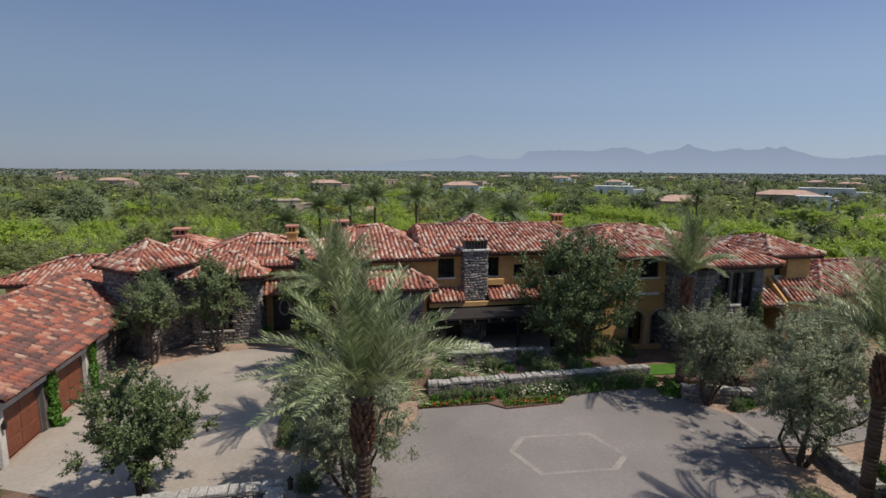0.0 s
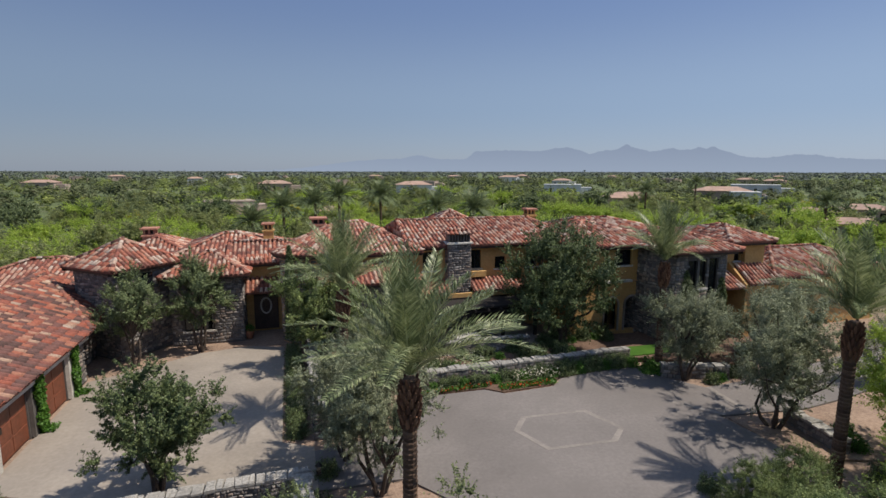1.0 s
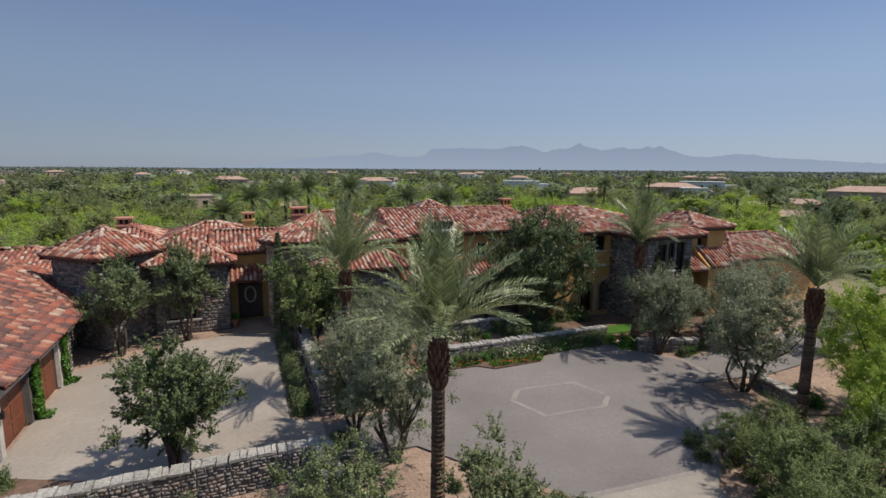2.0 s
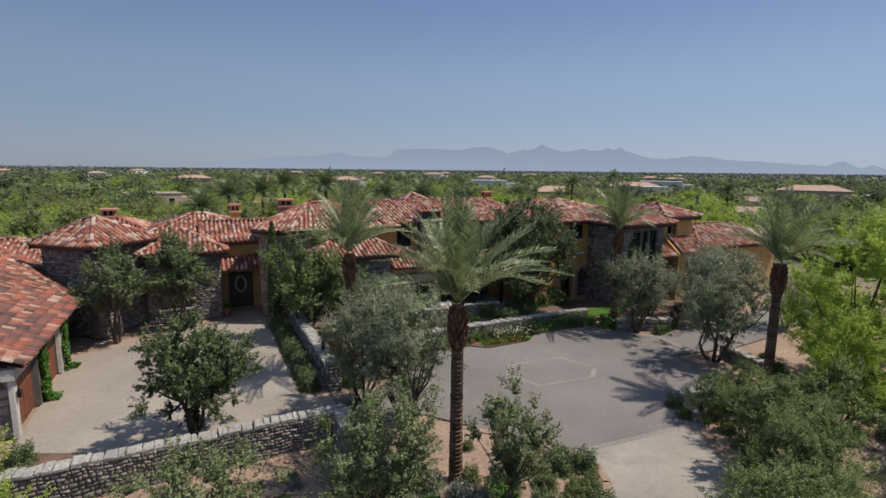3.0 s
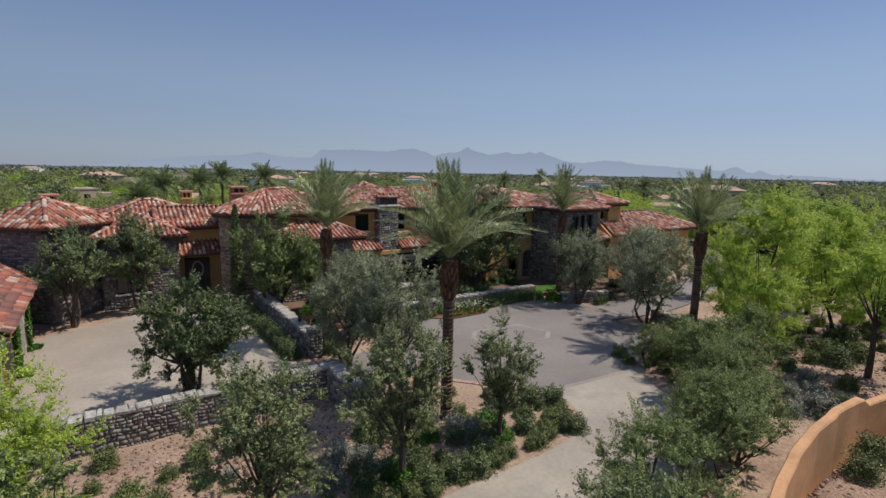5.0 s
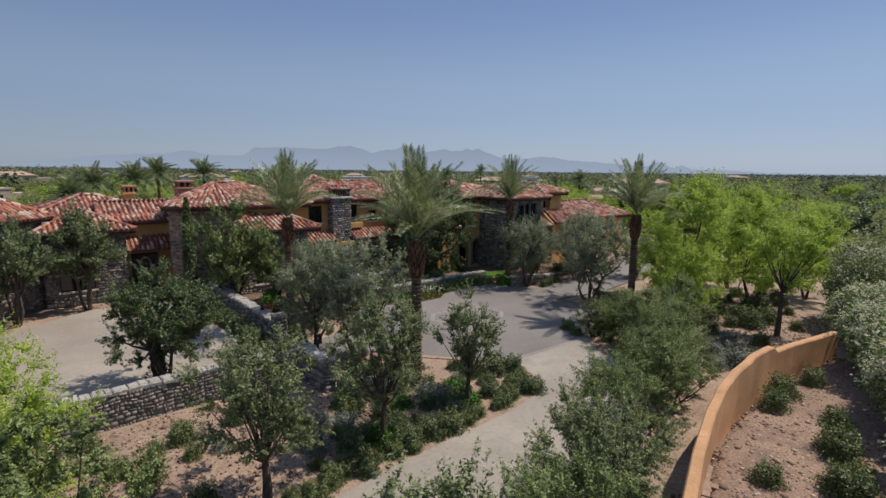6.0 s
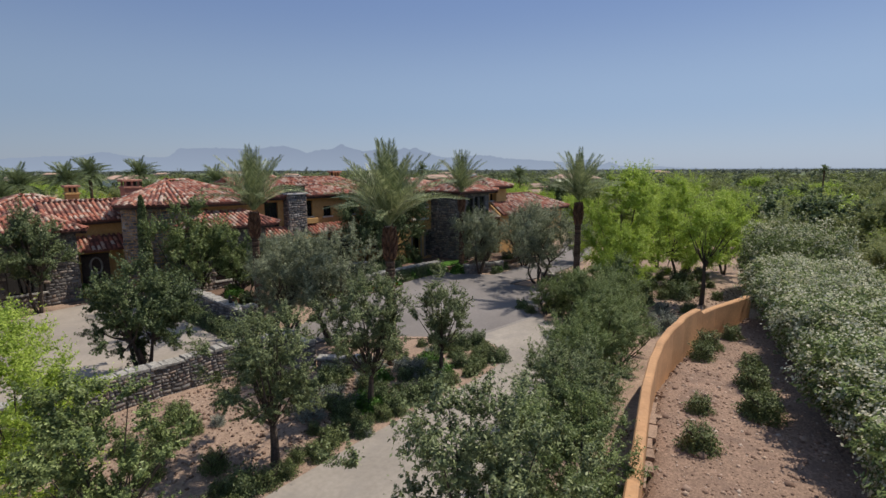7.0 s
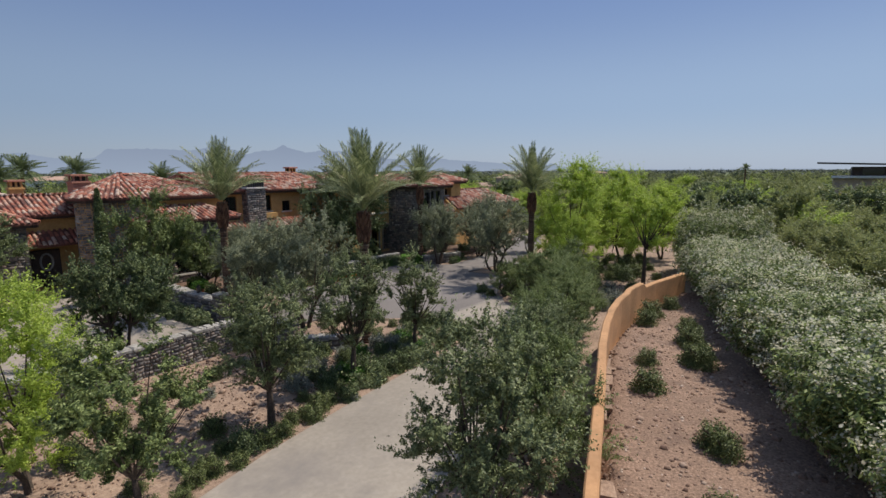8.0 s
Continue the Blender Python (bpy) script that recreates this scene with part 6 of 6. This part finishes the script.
# ---- white oleander hedge ----
def oleander():
    rng = np.random.default_rng(401)
    ln = np.array([(-14, -8.9), (-8, -6.8), (-3.6, -5.1), (2.4, -2.95), (12.7, 0.6), (18.6, 2.3), (28.0, 4.9)])
    seg = np.concatenate([[0], np.cumsum(np.linalg.norm(np.diff(ln, axis=0), axis=1))])
    n = 430000
    s = seg[-1] * rng.uniform(0, 1, n) ** 1.35
    base = np.stack([np.interp(s, seg, ln[:, 0]), np.interp(s, seg, ln[:, 1])], 1)
    a = rng.uniform(0.1, math.pi * 0.86, n)
    bump = 1 + 0.10 * np.sin(s * 1.1) + 0.07 * np.sin(s * 2.7 + 1) + 0.09 * np.sin(s * 4.1 + a * 3) * np.sin(a * 7 + s) + 0.12 * np.sin(s * 7.7 - a * 5) * np.sin(a * 11 + s * 2) + 0.08 * np.sin(s * 15 + a * 9) * np.sin(a * 19 - s * 3)
    r = rng.uniform(0.5, 1.0, n) ** 0.6 * bump
    cs = np.cos(a)
    off = 3.1 - 2.85 * r * np.tanh(2.2 * cs) / 0.976
    up = np.maximum(0.05, np.interp(s, (0, 12, 30, 38, 41.5, 44), (2.65, 2.65, 2.5, 2.7, 4.3, 4.0)) * r * np.clip(np.sin(a), 0, 1) ** 0.7 + 0.1)
    off = off + 0.75 * np.clip(1 - up / 1.7, 0, 1) * (cs > 0)
    side = np.array((0.275, -0.96))
    xy = base + side * off[:, None]
    pos = np.column_stack([xy, ground_z(xy[:, 0], xy[:, 1]) + up])
    flower = (rng.uniform(size=n) < 0.1 * np.clip(np.sin(s * 0.9) * 0.5 + np.sin(s * 2.3 + a * 5) * 0.7 + np.sin(s * 5.3 - a * 9) * 0.5 + 0.9, 0.12, 2.4)) & (r > 0.9)
    t = thing("oleander_hedge", "tall oleander hedge covered in white flowers", "hedge")
    outw = np.column_stack([-np.cos(a) * side[0], -np.cos(a) * side[1], np.sin(a)])
    slope = np.stack([np.cos(s * 7.7 - a * 5), np.cos(s * 15 + a * 9), np.sin(s * 4.1 + a * 3)], 1)
    outw = outw * 1.7 + 0.55 * slope
    v, q = leaf_quads(rng, pos[~flower], 0.092, 0.3, 0, outw[~flower])
    part("foliage", quick_mesh("foliage", v, q, M_OLEAND), None, t)
    fp = pos[flower] + rng.normal(0, 0.03, (flower.sum(), 3)) + (0, 0, 0.05)
    fp = np.repeat(fp, 7, 0) + rng.normal(0, 0.075, (7 * flower.sum(), 3))
    v, q = leaf_quads(rng, fp, 0.042, 0.85, 0, np.repeat(outw[flower], 7, 0))
    part("blossom", quick_mesh("blossom", v, q, M_WHITE), None, t, "white blossom")
    stems = Build()
    for d in np.arange(0.5, seg[-1], 0.8):
        x, y = np.interp(d, seg, ln[:, 0]) + side[0] * 2.2, np.interp(d, seg, ln[:, 1]) + side[1] * 2.2
        for k in range(3):
            ox, oy = rng.uniform(-0.9, 0.9, 2)
            z0 = float(ground_z(x, y))
            stems.tube([(x, y, z0 - 0.1), (x + ox * 0.5, y + oy * 0.5, z0 + 1.3), (x + ox, y + oy, z0 + 2.4)], [0.05, 0.035, 0.015], 4)
    part("stem_clump", stems, M_BARK, t)


oleander()


# ---- stones on the bare ground ----
def rocks(n, seed):
    rng = np.random.default_rng(seed)
    x = np.concatenate([rng.uniform(-9, 16, n), rng.uniform(-14, 2, n // 3), rng.uniform(14, 26, n // 4)])
    y = np.concatenate([rng.uniform(-6, 2.4, n), rng.uniform(10.0, 17.2, n // 3), rng.uniform(3, 10, n // 4)])
    s = rng.gamma(1.0, 0.016, len(x)) + 0.007
    cube = np.array([(a, b, c) for c in (-0.3, 0.6) for b in (-1, 1) for a in (-1, 1)], float)
    cube[4:, :2] *= 0.6
    q = np.array([(0, 2, 3, 1), (4, 5, 7, 6), (0, 1, 5, 4), (2, 6, 7, 3), (0, 4, 6, 2), (1, 3, 7, 5)])
    jit = rng.uniform(0.7, 1.3, (len(x), 8, 3))
    a = rng.uniform(0, 6.3, len(x))
    v = cube[None] * jit * s[:, None, None]
    vx = v[..., 0] * np.cos(a)[:, None] - v[..., 1] * np.sin(a)[:, None]
    vy = v[..., 0] * np.sin(a)[:, None] + v[..., 1] * np.cos(a)[:, None]
    V = np.stack([vx + x[:, None], vy + y[:, None], v[..., 2] * 1.1 + ground_z(x, y)[:, None] + 0.02], -1)
    return quick_mesh("gravel", V.reshape(-1, 3), (np.arange(len(x))[:, None, None] * 8 + q[None]).reshape(-1, 4), M_ROCK)


solid("gravel", rocks(15000, 501), None, "loose pinkish stones strewn on the bank", "stones", "stuff")


# ---- beyond the garden ----
mesq = tree("mesquite_tree", "broad feathery green mesquite behind the villa", 21, 8.5, 0.6, 6.0, 26000, 0.10, M_MESQ, 3, 40, 0.3, 0.2, 0.4, airy=0.6, crisp=0.35)
pal2 = tree("palo_verde_tree", "bright yellow-green palo verde behind the villa", 22, 8.0, 0.8, 6.2, 22000, 0.105, M_PALO, 2, 36, 0.3, 0.2, 0.4, airy=0.6, crisp=0.6)
blos = tree("palo_verde_tree", "palo verde covered in yellow blossom", 23, 6.0, 0.6, 4.6, 9000, 0.13, M_YELLOW, 2, 28, 0.3, 0.15, 0.5, airy=0.6, crisp=0.6)
dark = tree("shade_tree", "dark round shade tree in the flats", 24, 7.0, 1.0, 6.6, 12000, 0.15, M_COURT, 1, 30, 0.3, 0.2, 0.5, crisp=0.6)
rt = random.Random(77)
house_zone = lambda x, y: (-28 < x < 50 and 0 < y < 54) or (-50 < x < 20 and y < 55)
made = 0
while made < 560:
    a, r = rt.uniform(-0.95, 1.75), 52 + 170 * rt.random() ** 1.2
    x, y = r * math.sin(a) - 4, r * math.cos(a) + 4
    if house_zone(x, y) or (36 < x < 72 and 46 < y < 64) or (x > 46 and 24 < y < 40 and x < 60):
        continue
    u = rt.random()
    near = r < 120
    pr = mesq if u < 0.3 else pal2 if u < (0.84 if near else 0.6) else blos if u < (0.88 if near else 0.65) else dark
    s = rt.uniform(0.7, 1.3)
    place(pr, x, y, s, rt.uniform(0, 360), z=-0.1, group="trees of the flats", sz=s * rt.uniform(0.6, 0.9))
    made += 1
for k, (x, y) in enumerate([(6, -11.5), (12, -10), (18, -9), (25, -7), (31, -4), (10, -16), (17, -15), (24, -13), (30, -11), (14, -22), (22, -20), (37, 0), (43, 3), (38, -9), (45, -6), (52, -10)]):
    s = rt.uniform(0.62, 0.85)
    place(mesq, x, y, s, rt.uniform(0, 360), z=-0.1, group="trees of the flats", sz=s * rt.uniform(0.75, 0.95))
for k in range(70):
    a, r = rt.uniform(1.12, 1.8), 46 + 150 * rt.random()
    s = rt.uniform(0.7, 1.1)
    place(mesq if k % 2 else pal2, r * math.sin(a), r * math.cos(a) + 2, s, rt.uniform(0, 360), z=-0.1, group="trees of the flats", sz=s * rt.uniform(0.55, 0.75))
for x, y, s, a in ((100, -6, 1.2, 0), (104, -13, 1.25, 80), (97, -19, 1.2, 30), (108, -1, 1.3, 200), (112, 4, 1.35, 140), (24, -8, 0.8, 0), (32, -6, 0.85, 50), (40, -4, 0.9, 90), (36, -16, 0.95, 20), (50, 2, 0.95, 200), (28, -18, 0.8, 130), (48, -14, 1.0, 70), (60, -6, 1.0, 10), (62, 8, 0.95, 310), (56, 16, 0.9, 40), (70, 20, 1.0, 0), (46, 14, 0.8, 80)):
    place(mesq, x, y, s, a, z=-0.1, group="trees of the flats", sz=s * 0.75)
settle(mesq, -20, 58, 0.8, 0, -0.1), settle(pal2, 30, 60, 0.8, 0, -0.1), settle(blos, 52, 52, 0.8, 0, -0.1), settle(dark, -8, 70, 0.8, 0, -0.1)
for tr in (mesq, pal2, blos, dark):
    tagged(tr, group="trees of the flats")


def woods(name, label, n, r0, r1, size, mat, seed, power=1.0, cards=60):
    """Far trees too many to count, each a ragged cloud of leaf sprays."""
    rng = np.random.default_rng(seed)
    a = rng.uniform(-1.15, 1.75, n)
    r = r0 + (r1 - r0) * rng.uniform(0, 1, n) ** power
    s = size * rng.uniform(0.55, 1.35, n)
    tall = rng.uniform(0.45, 0.85, n) * np.where(rng.uniform(size=n) < 0.1, 1.6, 1.0)
    cen = np.stack([r * np.sin(a), r * np.cos(a), s * tall * 0.9], 1)
    d = rng.normal(size=(n * cards, 3))
    d /= np.linalg.norm(d, axis=1)[:, None]
    S = np.repeat(s, cards)
    lob = 0.75 + 0.35 * np.sin(d[:, 0] * 5 + S * 9) * np.sin(d[:, 1] * 5 + S * 5)
    pos = np.repeat(cen, cards, 0) + d * (S * lob * rng.uniform(0.55, 1.0, n * cards))[:, None] * np.stack([np.ones(n * cards), np.ones(n * cards), np.repeat(tall, cards)], 1)
    v, q = leaf_quads(rng, pos, S * 0.20 * (60 / cards) ** 0.5, 0.7, 0, (d * 0.55 + (0, 0, 1.0)) * 2.2)
    return solid(name, quick_mesh(name, v, q, mat), None, label, "woods", "stuff")


woods("middle_woods", "trees scattered over the flats, greyed by haze in their colour", 2700, 165, 800, 4.0, M_CLUMP, 601, 0.85, 130)
woods("bright_woods", "yellow-green palo verdes scattered over the flats", 1500, 120, 700, 3.4, M_CLUMP_B, 603, 0.8, 110)
woods("far_woods", "dark trees reaching to the horizon, haze in their colour", 14000, 650, 4600, 5.0, M_FAR, 602, 0.75, 22)

# houses on the flats
def far_house(x, y, w, d, h, turn, white=False, pitched=True):
    t = thing("far_house", "pale low white house among the trees" if white else "low tan stucco house among the trees", "house", (x, y, 0), "houses on the flats")
    wm = M_FARWHITE if white else M_FARWALL
    part("wall", Build().box(-w / 2, w / 2, -d / 2, d / 2, -0.2, h, 0.05), wm, t)
    part("wing", Build().box(w / 2 - 0.5, w * 0.78, -d * 0.3, d * 0.4, -0.2, h * 0.8, 0.05), wm, t)
    if pitched:
        r = Build()
        e = [(-w / 2 - 0.5, -d / 2 - 0.5, h), (w / 2 + 0.5, -d / 2 - 0.5, h), (w / 2 + 0.5, d / 2 + 0.5, h), (-w / 2 - 0.5, d / 2 + 0.5, h), (-w / 2 + d * 0.45, 0, h + d * 0.17), (w / 2 - d * 0.45, 0, h + d * 0.17)]
        r.add(e, [(0, 1, 5, 4), (1, 2, 5), (2, 3, 4, 5), (3, 0, 4), (3, 2, 1, 0)])
        part("roof", r, M_FARROOF, t)
    else:
        part("parapet", Build().box(-w / 2 - 0.15, w / 2 + 0.15, -d / 2 - 0.15, d / 2 + 0.15, h, h + 0.3, 0.04), wm, t)
    for i in range(3):
        cx = -w / 2 + w * (i + 0.6) / 3.2
        part("window", Build().box(cx - 0.6, cx + 0.6, -d / 2 - 0.04, -d / 2, h * 0.35, h * 0.75), M_GLASS, t)
    t.rotation_euler = (0, 0, radians(turn))


for h in ((-18, 146, 12, 8, 4.4, 12, False, False), (-110, 170, 18, 8, 3.4, 30, True, False), (150, 140, 9, 7, 5.2, -40, True, False), (100, 136, 16, 10, 4.4, -30, False, True), (114, 86, 12, 7, 3.2, -50, False, True),
          (136, 92, 12, 7, 3.2, -50, False, True), (98, 68, 10, 6, 3.0, -48, False, True), (6, 116, 7, 5, 3.8, 8, False, True), (150, 150, 18, 9, 5.5, -40, False, True), 
          (180, 100, 20, 10, 5.5, -60, False, True), (60, 260, 18, 10, 5.4, -10, True, True), (-10, 300, 18, 10, 5.4, 0, False, True),
          (130, 230, 18, 10, 5.6, -30, True, False), (210, 190, 20, 10, 6.0, -45, True, False)):
    far_house(*h)
rh = random.Random(19)
for k in range(26):
    a, r = rt.uniform(-0.7, 1.3), rh.uniform(330, 900)
    far_house(r * math.sin(a), r * math.cos(a), rh.uniform(11, 20), rh.uniform(8, 11), rh.uniform(4.6, 6.4), rh.uniform(-30, 30) - math.degrees(a), rh.random() < 0.35, rh.random() < 0.55)


def hill_house():
    """A long modern house under a low dark roof, with a pale balcony band."""
    t = thing("far_house", "long brown modern house with low dark roof and pale balcony", "house", (118, -16, 0), "houses on the flats")
    part("wall", Build().box(0, 9, -14, 9.6, -0.2, 6.6, 0.05), M_FARWALL, t)
    part("band", Build().box(-1.0, 9, -14, 9.9, 6.6, 7.05, 0.05), M_FARWHITE, t, "pale balcony band")
    part("upper_wall", Build().box(1.4, 8.6, -13, 6.6, 7.05, 8.9, 0.05), M_DARKWOOD, t)
    part("roof", Build().add([(-0.6, -14, 9.0), (-0.6, 12.6, 9.9), (9.2, 12.6, 9.9), (9.2, -14, 9.0), (-0.6, -14, 8.75), (-0.6, 12.6, 9.62), (9.2, 12.6, 9.62), (9.2, -14, 8.75)],
                             [(3, 2, 1, 0), (4, 5, 6, 7), (0, 1, 5, 4), (1, 2, 6, 5), (2, 3, 7, 6), (3, 0, 4, 7)]), M_DARK, t, "low dark sloping roof")
    for y in (-12, -7.5, -3, 1.5):
        part("window", Build().box(1.34, 1.39, y, y + 3.4, 7.2, 8.6), M_GLASS, t)


hill_house()
far_palm(140, 12, 8.6, 340, 0.55)
slab("field", [(44, 56), (74, 48), (82, 58), (50, 70)], 0.0, M_SOIL, "bare reddish field behind a wire fence", 0.1)
fence = thing("fence", "thin wire fence beside the bare field", "fence")
for i in range(16):
    f = i / 15
    x, y = 43.5 + 30.5 * f, 55.0 - 7.6 * f
    part("post", Build().tube([(x, y, -0.1), (x, y, 1.9)], [0.05, 0.05], 5), M_IRON, fence)
for z in (0.7, 1.3, 1.85):
    part("rail", Build().tube([(43.5, 55.0, z), (74, 47.4, z)], [0.02, 0.02], 4), M_IRON, fence)


# mountains on the horizon
def mountains():
    """A long low range: table on one side, peaks beyond, bumps shaped to fit the camera's view."""
    b = Build()
    n = 520
    R = 4700
    top = []
    for i in range(n + 1):
        f = 94 * i / n - 4
        az = radians(f)
        el = 1.3 * smooth(-3, 11, f) * smooth(74, 50, f) + 0.85 * smooth(19.0, 20.6, f) * smooth(48.0, 44.4, f)
        for c, w, k in ((14.0, 1.5, 0.42), (29.9, 1.7, 0.42), (24.0, 2.4, 0.14), (32.6, 0.8, -0.3), (36.3, 0.55, 0.42), (36.4, 1.6, 0.25), (38.7, 0.7, -0.12), (40.5, 0.7, 0.22), (43.1, 0.5, 0.3), (44.3, 0.5, 0.26), (51.6, 1.8, 0.3), (63.3, 0.8, 0.5), (65.4, 0.5, 0.35), (20.4, 0.5, 0.08), (70, 3, 0.15)):
            el += k * math.exp(-((f - c) / w) ** 2)
        h = 80 * el + 7 * noise.noise((f * 1.3, 3.1, 0)) + 7 * noise.noise((f * 3.7, 1.1, 0)) + 4 * noise.noise((f * 9.1, 5.1, 0))
        h *= smooth(90, 80, f)
        top.append((R * math.sin(az), R * math.cos(az), 12 + max(0.0, float(h))))
    vs = [(x, y, -20) for x, y, z in top] + top
    b.add(vs, [(i, i + 1, n + 2 + i, n + 1 + i) for i in range(n)])
    return b


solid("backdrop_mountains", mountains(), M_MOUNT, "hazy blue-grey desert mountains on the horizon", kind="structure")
